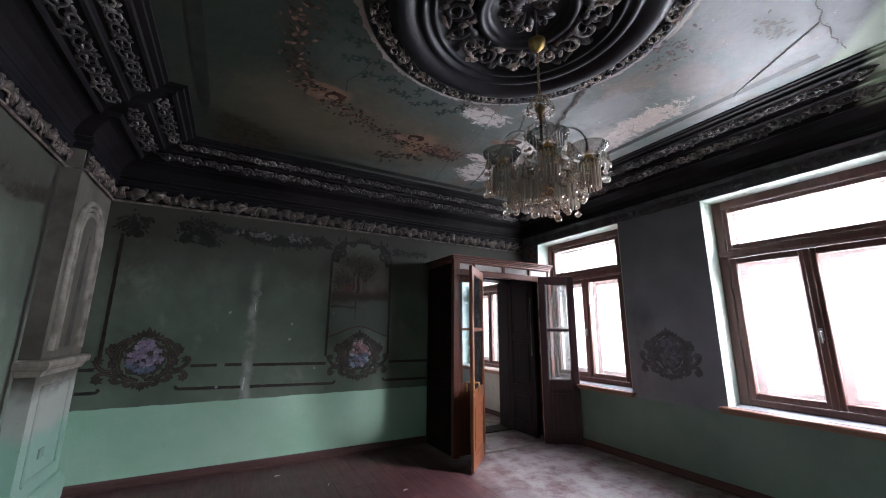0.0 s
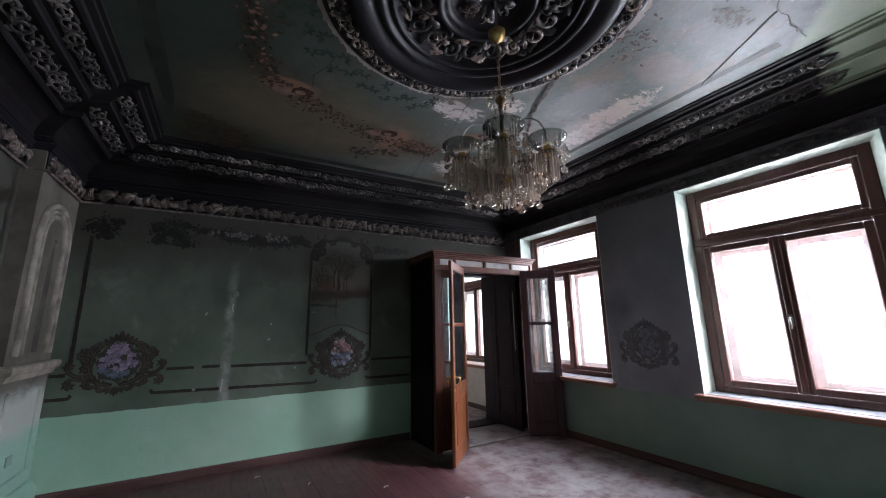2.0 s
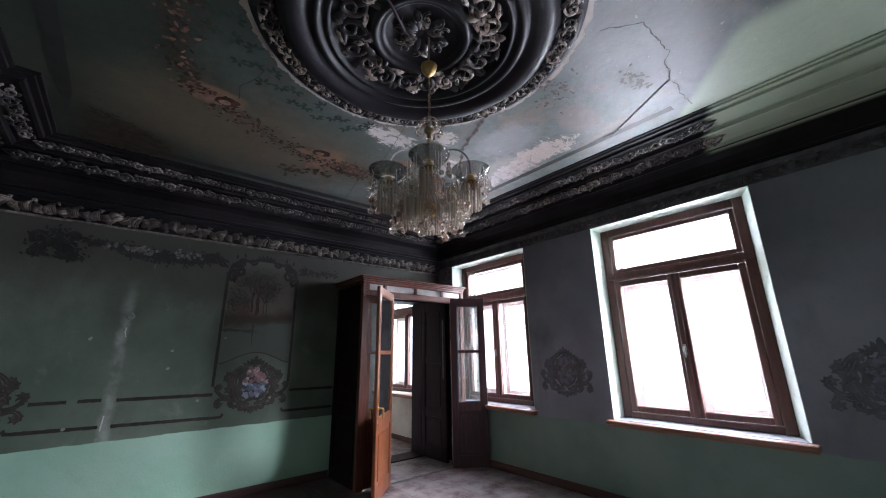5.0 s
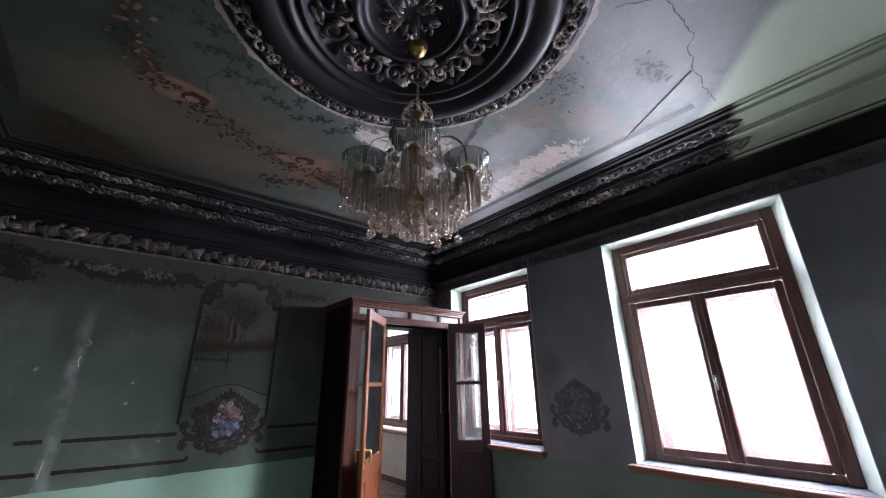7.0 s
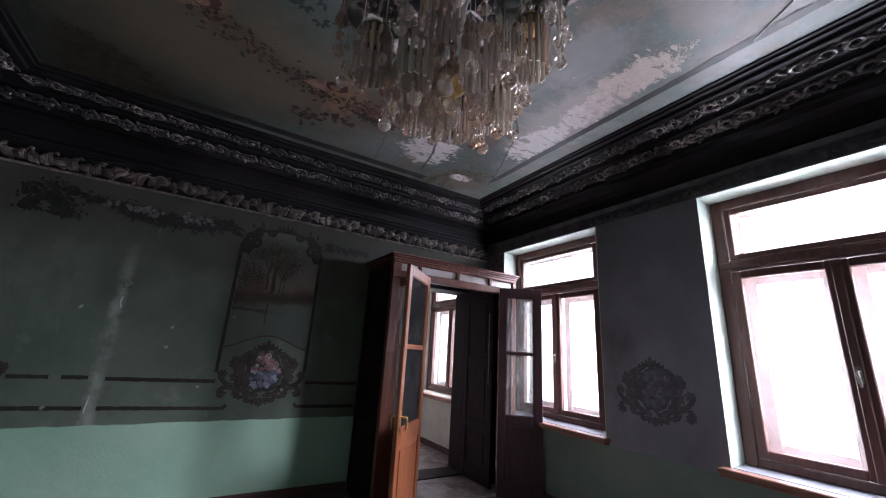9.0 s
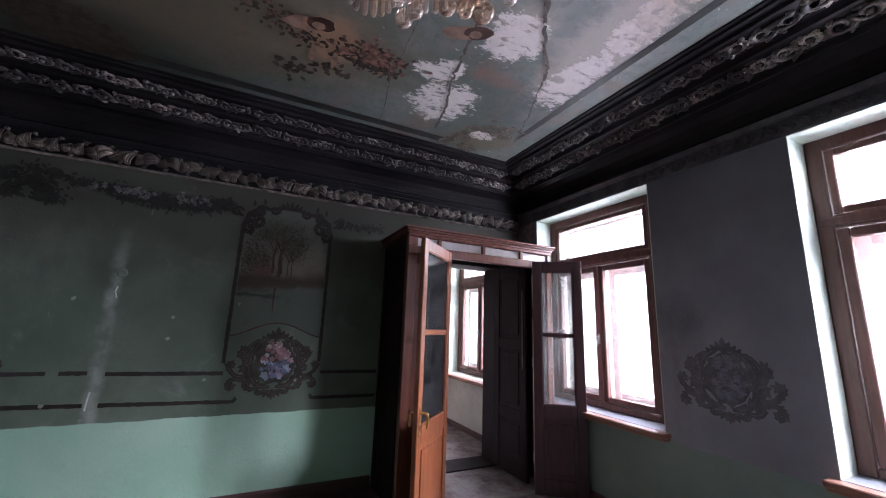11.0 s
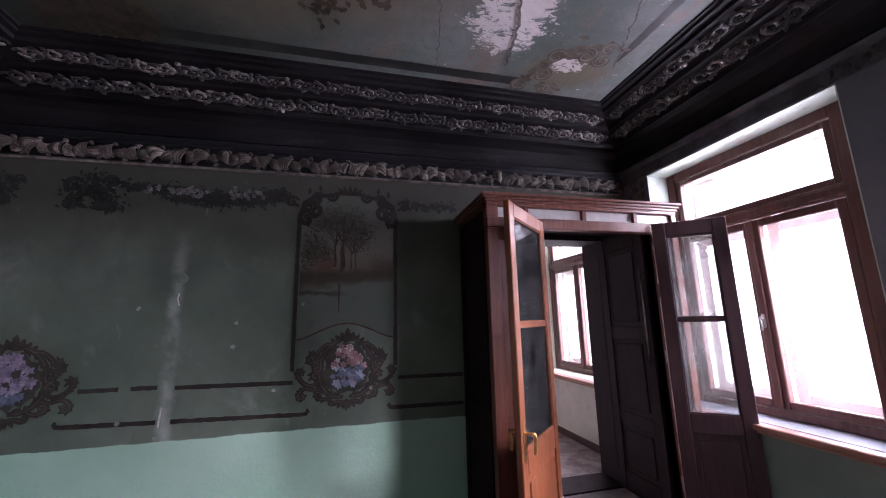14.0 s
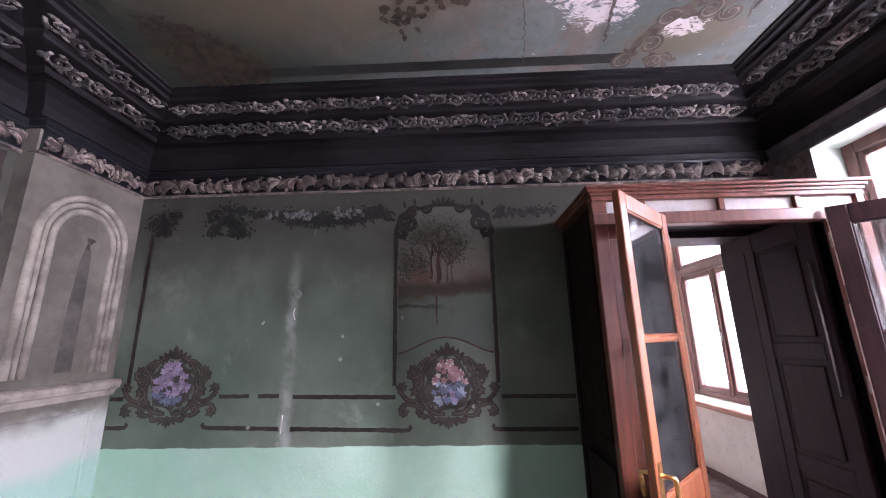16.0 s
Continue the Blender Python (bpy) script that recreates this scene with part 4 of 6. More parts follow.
def medallion(make, cx, cz, w, h, petals, label, dim=False):
    """A painted cartouche of acanthus scrolls, with a crest above and a palmette below, round a bunch of flowers."""
    r = random.Random(int(cx * 100) + 7)
    root = thing("painted_medallion", label, "wall painting", "painted medallions")
    ground, back, front, hi = make(lift=0.003), make(lift=0.004), make(lift=0.006), make(lift=0.008)
    ground.blob(cx, cz + 0.02 * h, 0.46 * w, 0.60 * h, 30, 0.12, r)
    ground.put("painted_ground", FAINT_DARK if dim else GROUND, root)

    def stem(points, width, curl=0.0, side=1, leafy=True):
        """One tapering acanthus stem through the points, ending in a curl, with small lobes along its back."""
        pts = [Vector(q) for q in points]
        line = []
        for i in range(len(pts) - 1):
            a, b, c, d = pts[max(i - 1, 0)], pts[i], pts[i + 1], pts[min(i + 2, len(pts) - 1)]
            for k in range(5):
                t = k / 5
                line.append(b * (1 - t) + c * t + ((c - a) * (t - 2 * t * t + t ** 3) - (d - b) * (t * t - t ** 3)) * 0.5)
        line.append(pts[-1])
        if curl:
            d = (line[-1] - line[-2]).normalized()
            nrm = Vector((-d.y, d.x)) * side
            c0 = line[-1] + nrm * curl
            a0 = math.atan2(-nrm.y, -nrm.x)
            for k in range(1, 13):
                a, q = a0 + side * k * 0.45, curl * (1 - 0.055 * k)
                line.append(c0 + Vector((math.cos(a), math.sin(a))) * q)
        n = len(line)
        back.ribbon([tuple(q) for q in line], [width * (0.45 + 0.75 * math.sin(math.pi * (0.12 + 0.75 * i / n))) for i in range(n)])
        front.ribbon([tuple(q) for q in line[1:]], width * 0.20)
        back.blob(line[-1].x, line[-1].y, width * 0.62, width * 0.62, 9, 0.1, r)
        for i in range(1, n - 4, 2):
            if leafy:
                d = line[i + 1] - line[i]
                back.leaf(line[i].x, line[i].y, math.atan2(d.y, d.x) - side * r.uniform(0.5, 1.0), width * r.uniform(1.0, 1.5), width * 0.7)

    for s in (-1, 1):
        def q(*pts):
            return [(cx + s * u * w, cz + v * h) for u, v in pts]

        stem(q((0.10, 0.74), (0.34, 0.58), (0.50, 0.28), (0.52, 0.02)), 0.040, 0.030, s)
        stem(q((0.06, -0.66), (0.30, -0.62), (0.48, -0.40), (0.55, -0.12)), 0.042, 0.030, -s)
        stem(q((0.22, 0.62), (0.42, 0.60), (0.56, 0.46), (0.62, 0.34)), 0.032, 0.026, s)
        stem(q((0.48, 0.30), (0.60, 0.20), (0.70, 0.18)), 0.034, 0.030, s)
        stem(q((0.50, -0.20), (0.66, -0.36), (0.84, -0.30), (0.96, -0.10)), 0.034, 0.026, s)
        stem(q((0.46, -0.40), (0.62, -0.48), (0.80, -0.42), (0.92, -0.52)), 0.030, 0.034, -s)
        stem(q((0.28, -0.60), (0.42, -0.70), (0.56, -0.66)), 0.032, 0.030, s)
        stem(q((0.04, -0.84), (0.16, -0.76), (0.28, -0.82)), 0.026, 0.018, s, False)
        for u, v, a in ((0.09, 0.76, 0.40), (0.17, 0.70, 0.32), (0.25, 0.64, 0.26), (0.33, 0.56, 0.2), (0.12, 0.66, 0.44)):
            back.leaf(cx + s * u * w, cz + v * h, math.pi * (0.5 - s * (0.5 - a)), 0.17 * h, 0.11 * h)
        for u, a in ((0.03, -0.44), (0.08, -0.34), (0.13, -0.22)):
            back.leaf(cx + s * u * w, cz - 0.72 * h, math.pi * (0.5 - s * (0.5 - a)), 0.25 * h, 0.12 * h)
    back.leaf(cx, cz + 0.78 * h, math.pi / 2, 0.24 * h, 0.15 * h)
    back.leaf(cx, cz - 0.70 * h, -math.pi / 2, 0.32 * h, 0.14 * h)
    back.blob(cx, cz + 0.76 * h, 0.16 * w, 0.10 * h, 12, 0.2, r)
    back.put("scrollwork", FAINT_DARK if dim else OLIVE, root)
    front.put("scroll_highlight", OLIVE_PALE if not dim else FAINT, root)
    layers = {}
    for k in range(58):
        v = -0.46 + 0.98 * (k + r.random()) / 58
        half = 0.37 * (1 - 0.62 * max(0.0, v / 0.52)) * (1 - 0.55 * max(0.0, -v / 0.46) ** 2)
        x, z = cx + half * w * r.uniform(-1, 1), cz + 0.04 * h + v * h
        m = petals(z - cz, r)
        f = layers.setdefault(m.name, (m, make(lift=0.0070 + 0.0010 * (len(layers) + 1))))[1]
        size, a = r.uniform(0.7, 1.15), r.uniform(0, 6.28)
        for j in range(5):
            b = j * 1.2566 + a
            f.blob(x + 0.018 * size * math.cos(b), z + 0.016 * size * math.sin(b), 0.016 * size, 0.011 * size, 7, 0.3, r, b)
        if k % 2:
            hi.blob(x, z, 0.007, 0.006, 6, 0.2, r)
    hi.n *= 14 / 8
    for m, f in layers.values():
        f.put("flower_paint", m, root)
    hi.put("flower_eye_paint", OLIVE, root)


GROUND = plain("medallion_ground", (0.046, 0.042, 0.034), 0.6, 0.3, 10)
# East cartouche tones, paler and greyer to follow the glare put into the wall.
FAINT_DARK = plain("faint_dark_paint", (0.148, 0.152, 0.172), 0.6, 0.3, 10)
FAINT_BLUE = plain("faint_blue_paint", (0.22, 0.24, 0.30), 0.6, 0.3, 20)
LILAC_PALE = plain("painted_pale_lilac", (0.34, 0.29, 0.37), 0.55, 0.3, 25)
BLUE_PALE = plain("painted_pale_blue", (0.27, 0.33, 0.42), 0.55, 0.3, 25)
ROSE_PALE = plain("painted_pale_rose", (0.42, 0.26, 0.27), 0.55, 0.35, 25)
WHITE_PETAL = plain("painted_petal_white", (0.50, 0.46, 0.44), 0.55, 0.3, 25)
medallion(on_north, -0.155, 1.264, 0.42, 0.335, lambda z, r: BLUE if z < -0.06 and r.random() < 0.75 else r.choice((LILAC, LILAC, LILAC, LILAC_PALE)), "painted scroll cartouche with lilac flowers on the green wall")
medallion(on_north, 2.213, 1.240, 0.42, 0.345, lambda z, r: r.choice((PINK, PINK, ROSE_PALE, PINK, WHITE_PETAL)) if z > 0.02 else r.choice((BLUE, BLUE, BLUE, BLUE_PALE, LILAC)), "painted scroll cartouche with pink and blue flowers on the green wall")
medallion(on_east, -3.43, 1.33, 0.36, 0.31, lambda z, r: r.choice((FAINT, FAINT_BLUE)), "smoke-darkened painted cartouche with grey flowers between the windows", True)
medallion(on_east, -0.72, 1.33, 0.36, 0.31, lambda z, r: r.choice((FAINT, FAINT_BLUE)), "smoke-darkened painted cartouche with grey flowers between the windows", True)
medallion(on_west, 3.9, 1.265, 0.42, 0.315, lambda z, r: r.choice((LILAC, LILAC_PALE)), "painted scroll cartouche with lilac flowers on the west wall")

# lines and panels on the north wall
root = thing("painted_borders", "dark brown painted border lines on the green wall", "wall painting")


def border(x0, z0, x1, z1, w):
    """One painted line, hand drawn and worn."""
    f = on_north(lift=0.005)
    n = max(3, int(math.hypot(x1 - x0, z1 - z0) / 0.03))
    f.ribbon([(x0 + (x1 - x0) * i / n + rng.uniform(-0.0015, 0.0015), z0 + (z1 - z0) * i / n + rng.uniform(-0.0015, 0.0015)) for i in range(n + 1)], [w + rng.uniform(-0.005, 0.004) for _ in range(n + 1)])
    part("border_line", f.g, BROWN, root)


def border_end(x, z, side):
    """The little hook in which a painted line ends."""
    f = on_north(lift=0.0052)
    f.ribbon([(x, z), (x + side * 0.03, z + 0.004), (x + side * 0.045, z + 0.022), (x + side * 0.034, z + 0.040)], [0.030, 0.034, 0.032, 0.018])
    part("border_end", f.g, BROWN, root)


for x0, x1, z0, z1 in ((0.27, 0.53, 1.175, 1.173), (0.61, 0.79, 1.173, 1.171), (0.906, 1.775, 1.163, 1.150), (0.20, 0.80, 0.930, 0.915), (0.90, 1.86, 0.914, 0.893), (2.66, 3.26, 1.145, 1.14), (2.62, 3.26, 0.895, 0.89), (-0.68, -0.56, 1.165, 1.165), (-0.68, -0.54, 0.935, 0.935)):
    border(x0, z0, x1, z1, 0.034)
for x, z, side in ((0.20, 0.930, -1), (1.86, 0.893, 1), (2.62, 0.895, -1), (-0.54, 0.935, 1)):
    border_end(x, z, side)
for x, z0, z1 in ((-0.535, 1.25, 2.62), (1.765, 1.24, 2.62), (2.633, 1.25, 2.61)):
    border(x, z0, x, z1, 0.034)
f = on_west(lift=0.005)
f.ribbon([(4.90 + rng.uniform(-0.006, 0.006), 0.95 + 0.05 * i) for i in range(41)], [0.05 + rng.uniform(-0.014, 0.014) for _ in range(41)])
part("border_line", f.g, BROWN, root)

root = thing("landscape_panel", "faded painted panel of trees and a meadow within scrolls", "wall painting")
f = on_north(lift=0.003)
n = 20
top = [(1.79 + 0.82 * i / n, 2.64 + 0.17 * math.sin(math.pi * i / n) ** 0.6) for i in range(n + 1)]
bottom = [(1.79 + 0.82 * i / n, 1.50 + 0.13 * math.sin(math.pi * i / n) ** 1.5) for i in range(n + 1)]
f.g.add([f.p(*q) for q in bottom + top], [(i, i + 1, n + 2 + i, n + 1 + i) for i in range(n)])
f.put("painted_view", landscape(), root)
f = on_north(lift=0.0065)
f.ribbon([(x, z - 0.003) for x, z in bottom], 0.014)
for x, z, h, lean, w in ((2.085, 2.13, 0.46, 0.02, 0.026), (2.145, 2.09, 0.56, 0.03, 0.034), (2.165, 2.12, 0.48, -0.03, 0.018), (2.225, 2.10, 0.34, 0.05, 0.012), (2.265, 2.10, 0.36, 0.03, 0.011)):
    f.ribbon([(x + lean * (i / 8) ** 2 + 0.006 * math.sin(i * 1.7), z + h * i / 8) for i in range(9)], [w * (1 - 0.09 * i) for i in range(9)])
    for s in (-1, 1):
        f.ribbon([(x + lean * 0.2, z + h * 0.45), (x + lean * 0.5 + s * 0.06, z + h * 0.72), (x + lean + s * 0.13, z + h * 0.98)], [0.010, 0.008, 0.003])
f.ribbon([(2.13, 1.98), (2.128, 1.85), (2.132, 1.72)], [0.020, 0.014, 0.008])
f.put("painted_trunks", HAIR, root)
f = on_north(lift=0.0075)
CLUMPS = [(2.10, 2.62, 0.16, 0.09), (2.24, 2.58, 0.13, 0.08), (2.16, 2.48, 0.17, 0.08), (2.32, 2.47, 0.08, 0.05), (2.00, 2.53, 0.08, 0.06), (2.27, 2.36, 0.09, 0.07), (1.90, 2.33, 0.08, 0.10), (1.86, 2.22, 0.07, 0.08), (2.00, 2.26, 0.05, 0.06)]
for _ in range(3200):
    cx, cz, rx, rz = rng.choice(CLUMPS)
    x, z = cx + rng.gauss(0, 0.75) * rx, cz + rng.gauss(0, 0.75) * rz
    if 1.80 < x < 2.60 and z < 2.74:
        f.leaf(x, z, rng.uniform(0, 6.28), rng.uniform(0.009, 0.022), rng.uniform(0.005, 0.010))
f.put("painted_foliage", plain("painted_tree_green", (0.048, 0.046, 0.031), 0.55, 0.5, 30), root)
f = on_north(lift=0.0085)
cx = 2.205
for s in (-1, 1):
    for dx, z, size, turn, flip, wd in ((0.42, 2.64, 0.095, -0.5, 1, 0.036), (0.31, 2.62, 0.080, 0.3, -1, 0.040), (0.34, 2.77, 0.075, 0.1, 1, 0.034), (0.22, 2.78, 0.065, 0.4, -1, 0.032), (0.13, 2.84, 0.055, 0.2, 1, 0.026), (0.45, 2.74, 0.055, 0.4, -1, 0.026)):
        f.scroll(cx + s * dx, z, size, math.pi * (0.5 + s * turn), flip * s, wd, 1.15)
    f.ribbon([(cx + s * 0.43, 2.62), (cx + s * 0.40, 2.72), (cx + s * 0.30, 2.79), (cx + s * 0.18, 2.80), (cx + s * 0.08, 2.83), (cx, 2.83)], [0.030, 0.040, 0.036, 0.030, 0.036, 0.040])
    for u, z, a in ((0.36, 2.80, 0.5), (0.26, 2.83, 0.45), (0.44, 2.68, 0.15), (0.28, 2.72, -0.4), (0.36, 2.56, -0.5)):
        f.leaf(cx + s * u, z, math.pi * (0.5 - s * (0.5 - a)), 0.075, 0.030)
for j in range(5):
    f.leaf(2.205 + 0.03 * (2 - j), 2.83, math.pi * (0.5 + 0.13 * (j - 2)), 0.085 - 0.008 * abs(j - 2), 0.034)
f.put("scrollwork", plain("crest_dark_brown", (0.015, 0.011, 0.008), 0.55, 0.4, 14), root)

# garlands below the frieze
root = thing("painted_garland", "faded painted garland of leaves and grey roses below the frieze", "wall painting", "painted garlands")
gl, gr = on_north(lift=0.004), on_north(lift=0.0055)
for x0, x1, z0, z1, sag, many, spread in ((0.36, 0.72, 2.82, 2.77, 0.0, 110, 0.022), (0.68, 1.66, 2.77, 2.80, 0.055, 900, 0.036), (2.70, 3.22, 2.78, 2.76, 0.02, 120, 0.022), (-0.60, -0.30, 2.74, 2.80, 0.0, 110, 0.04)):
    for _ in range(many):
        u = rng.random()
        x, z = x0 + (x1 - x0) * u, z0 + (z1 - z0) * u - sag * math.sin(math.pi * u) + rng.gauss(0, spread)
        gl.leaf(x, z, rng.uniform(3.3, 6.1), rng.uniform(0.03, 0.06), rng.uniform(0.014, 0.026))
for x, z0, many in ((0.06, 2.60, 70), (0.30, 2.58, 70), (0.18, 2.70, 130), (-0.45, 2.62, 80)):
    for _ in range(many):
        gl.leaf(x + rng.gauss(0, 0.045), z0 + abs(rng.gauss(0, 0.10)), rng.uniform(3.3, 6.1), rng.uniform(0.03, 0.06), 0.022)
for x, z, size, a, flip in ((0.10, 2.80, 0.07, 0.4, 1), (0.17, 2.68, 0.08, 2.4, -1), (0.30, 2.70, 0.06, 0.8, 1), (0.24, 2.80, 0.06, 3.4, -1), (-0.42, 2.70, 0.06, 2.0, 1)):
    gl.scroll(x, z, size, a, flip, 0.036, 1.0)
gl.put("garland_foliage", plain("painted_garland_dark", (0.015, 0.016, 0.013), 0.55, 0.45, 20), root)
for x0, x1, many in ((0.70, 1.02, 34), (1.18, 1.45, 26), (0.55, 0.64, 6)):
    for _ in range(many):
        u = rng.random()
        x, z = x0 + (x1 - x0) * u, 2.765 + rng.gauss(0, 0.022)
        t = rng.uniform(0, 6.28)
        for j in range(4):
            gr.blob(x + 0.012 * math.cos(t + 1.57 * j), z + 0.012 * math.sin(t + 1.57 * j), rng.uniform(0.008, 0.014), rng.uniform(0.005, 0.010), 7, 0.3, rng, t + 1.57 * j)
gr.put("garland_rose", plain("painted_grey_rose", (0.125, 0.118, 0.118), 0.55, 0.5, 40), root)
root = thing("painted_garland", "smoke-darkened painted garland of leaves on the west wall", "wall painting", "painted garlands")
gl = on_west(lift=0.004)
for _ in range(420):
    u = rng.random()
    gl.leaf(1.0 + 3.9 * u, 2.72 - 0.16 * abs(math.sin(3 * math.pi * u)) + rng.gauss(0, 0.035), rng.uniform(0, 6.28), rng.uniform(0.035, 0.07), rng.uniform(0.016, 0.03))
gl.put("garland_foliage", OLIVE, root)

# the ceiling's painting
root = thing("ceiling_vines", "painted green vine leaves round the rosette", "ceiling painting")
f = on_ceiling(0.004)
for i in range(34):
    a = radians(78 + 3.8 * i + rng.uniform(-1.5, 1.5))
    r = 1.16 + 0.075 * (i % 3) + rng.uniform(-0.02, 0.02)
    x, y = RC[0] + r * math.cos(a), RC[1] + r * math.sin(a)
    t = rng.uniform(0, 6.28)
    for j in range(5):
        b = t + (j - 2) * 0.85
        f.leaf(x + 0.012 * math.cos(b), -y + 0.012 * math.sin(b), b, rng.uniform(0.048, 0.07), rng.uniform(0.024, 0.034))
f.ribbon([(1.28, -3.62), (1.25, -3.45), (1.33, -3.28), (1.35, -3.15)], 0.007)
f.put("vine_foliage", LEAF, root)
# where leaves and roses gather: place, spread, number, share of roses
CLUSTERS = ((3.60, 1.49, 0.07, 0.04, 45, 0.0), (3.24, 1.97, 0.09, 0.12, 45, 0.1))
root = thing("ceiling_swag", "faded painted swag of brown leaves and roses on the ceiling", "ceiling painting")
f, h = on_ceiling(0.0045), on_ceiling(0.0055)
path = [(0.80, 2.2), (0.82, 2.8), (0.80, 3.30), (0.98, 3.66), (1.30, 3.88), (1.75, 4.06), (2.1, 4.22), (2.75, 4.22)]
for _ in range(620):
    k = rng.random() * (len(path) - 1)
    i = int(k)
    x = path[i][0] + (path[i + 1][0] - path[i][0]) * (k - i) + rng.gauss(0, 0.06)
    y = path[i][1] + (path[i + 1][1] - path[i][1]) * (k - i) + rng.gauss(0, 0.06)
    (f if rng.random() < 0.75 else h).leaf(x, -y, rng.uniform(0, 6.28), rng.uniform(0.03, 0.065), rng.uniform(0.016, 0.034))
for _ in range(900):
    u, v = rng.random(), rng.random()
    x, y = 0.24 + 0.62 * u + 0.10 * v, 5.13 - 0.62 * v * (1 - 0.75 * u ** 2) + rng.gauss(0, 0.02)
    f.leaf(x, -min(5.13, y), rng.uniform(0, 6.28), rng.uniform(0.03, 0.07), rng.uniform(0.016, 0.032))
for _ in range(260):
    x, y = rng.gauss(2.55, 0.13), rng.gauss(4.20, 0.07)
    (h if y < 4.24 and rng.random() < 0.7 else f).leaf(x, -y, rng.uniform(0, 6.28), rng.uniform(0.04, 0.075), rng.uniform(0.022, 0.04))
for x0, y0 in ((2.0, 4.6), (2.28, 4.45)):
    for _ in range(30):
        f.leaf(x0 + rng.gauss(0, 0.06), -y0 + rng.gauss(0, 0.05), rng.uniform(0, 6.28), rng.uniform(0.05, 0.08), 0.035)
for x0, y0, sx, sy, many, rose in CLUSTERS:
    for _ in range(many):
        (h if rng.random() < rose else f).leaf(x0 + rng.gauss(0, sx), -y0 + rng.gauss(0, sy), rng.uniform(0, 6.28), rng.uniform(0.025, 0.055), rng.uniform(0.014, 0.028))
f.put("swag_foliage", SWAG, root)
h.put("swag_rose", plain("painted_dusty_rose", (0.175, 0.095, 0.072), 0.5, 0.5, 20), root)
root = thing("ceiling_scroll", "faded olive-brown painted acanthus scroll in the ceiling corner", "ceiling painting")
f, h = on_ceiling(0.0047), on_ceiling(0.0057)
for x, y, size, a, flip, wd in ((3.62, 5.00, 0.085, 1.2, 1, 0.045), (3.66, 4.86, 0.080, 2.2, -1, 0.045), (3.78, 4.66, 0.075, 0.6, 1, 0.040), (3.92, 4.56, 0.085, 1.8, -1, 0.045), (4.02, 4.66, 0.070, 3.0, 1, 0.038), (3.74, 5.06, 0.075, 2.6, -1, 0.040), (3.92, 5.07, 0.065, 0.2, 1, 0.036), (4.10, 4.50, 0.06, 0.9, 1, 0.034)):
    f.scroll(x, -y, size, a, flip, wd, 1.1)
    h.scroll(x, -y, size, a, flip, wd * 0.25, 1.1)
    for j in range(5):
        f.leaf(x + rng.gauss(0, 0.03), -y + rng.gauss(0, 0.03), rng.uniform(0, 6.28), rng.uniform(0.06, 0.10), rng.uniform(0.03, 0.045))
f.ribbon([(3.60, -5.04), (3.61, -4.90), (3.70, -4.74), (3.82, -4.60), (3.98, -4.54), (4.10, -4.58)], [0.03, 0.06, 0.08, 0.075, 0.06, 0.03])
f.put("scrollwork", plain("ceiling_scroll_olive", (0.105, 0.088, 0.066), 0.5, 0.4, 12), root)
h.put("scroll_highlight", plain("ceiling_scroll_pale", (0.20, 0.18, 0.15), 0.5, 0.3, 12), root)
root = thing("ceiling_figures", "two faded painted figures, now plain patches of colour", "ceiling painting")


def patch(x, y, rx, ry, n, rough, t, mat, lift):
    f = on_ceiling(lift)
    f.blob(x, -y, rx, ry, n, rough, rng, t)
    part("colour_patch", f.g, mat, root)


for x, y, t in ((1.21, 3.71, 0.3), (2.14, 4.03, 0.2), (3.10, 3.60, 0.4)):
    patch(x - 0.11, y + 0.05, 0.12, 0.060, 18, 0.18, t, SKIN, 0.0095)
    patch(x, y, 0.092, 0.062, 20, 0.12, t, HAIR, 0.0104)
    patch(x - 0.012, y + 0.022, 0.045, 0.034, 16, 0.08, t, SKIN, 0.0112)
for sx in (-0.05, 0.06):
    patch(2.20 + sx * 1.4, 4.36, 0.024, 0.085, 12, 0.2, 0.3 * sx, SKIN, 0.0095)

f = on_ceiling(0.004)
for x0, x1, y0, y1 in ((0.80, 3.55, 5.045, 5.045), (0.20, 0.20, 4.60, -0.6), (4.215, 4.215, 4.66, 1.45)):
    n = 60
    f.ribbon([(x0 + (x1 - x0) * i / n, -(y0 + (y1 - y0) * i / n)) for i in range(n + 1)], [(0.10 if x0 < 4 else 0.07) * min(1.0, 0.25 + i / 5) + rng.uniform(-0.008, 0.005) for i in range(n + 1)])
root = thing("ceiling_border", "dark painted border line just inside the cornice", "ceiling painting")
f.put("border_line", plain("painted_border_olive", (0.028, 0.029, 0.026), 0.5, 0.35, 6), root)

root = thing("ceiling_cracks", "long jagged cracks in the ceiling plaster", "crack")


def crack(pts, w):
    f = on_ceiling(0.009)
    line, ws = [], []
    for (x0, y0), (x1, y1) in zip(pts, pts[1:]):
        n = max(2, int(math.hypot(x1 - x0, y1 - y0) / 0.03))
        for i in range(n):
            u = i / n
            line.append((x0 + (x1 - x0) * u + rng.gauss(0, 0.006), -(y0 + (y1 - y0) * u) + rng.gauss(0, 0.006)))
            ws.append(w * rng.uniform(0.5, 1.4))
    f.ribbon(line, ws)
    f.put("crack_line", CRACK, root)


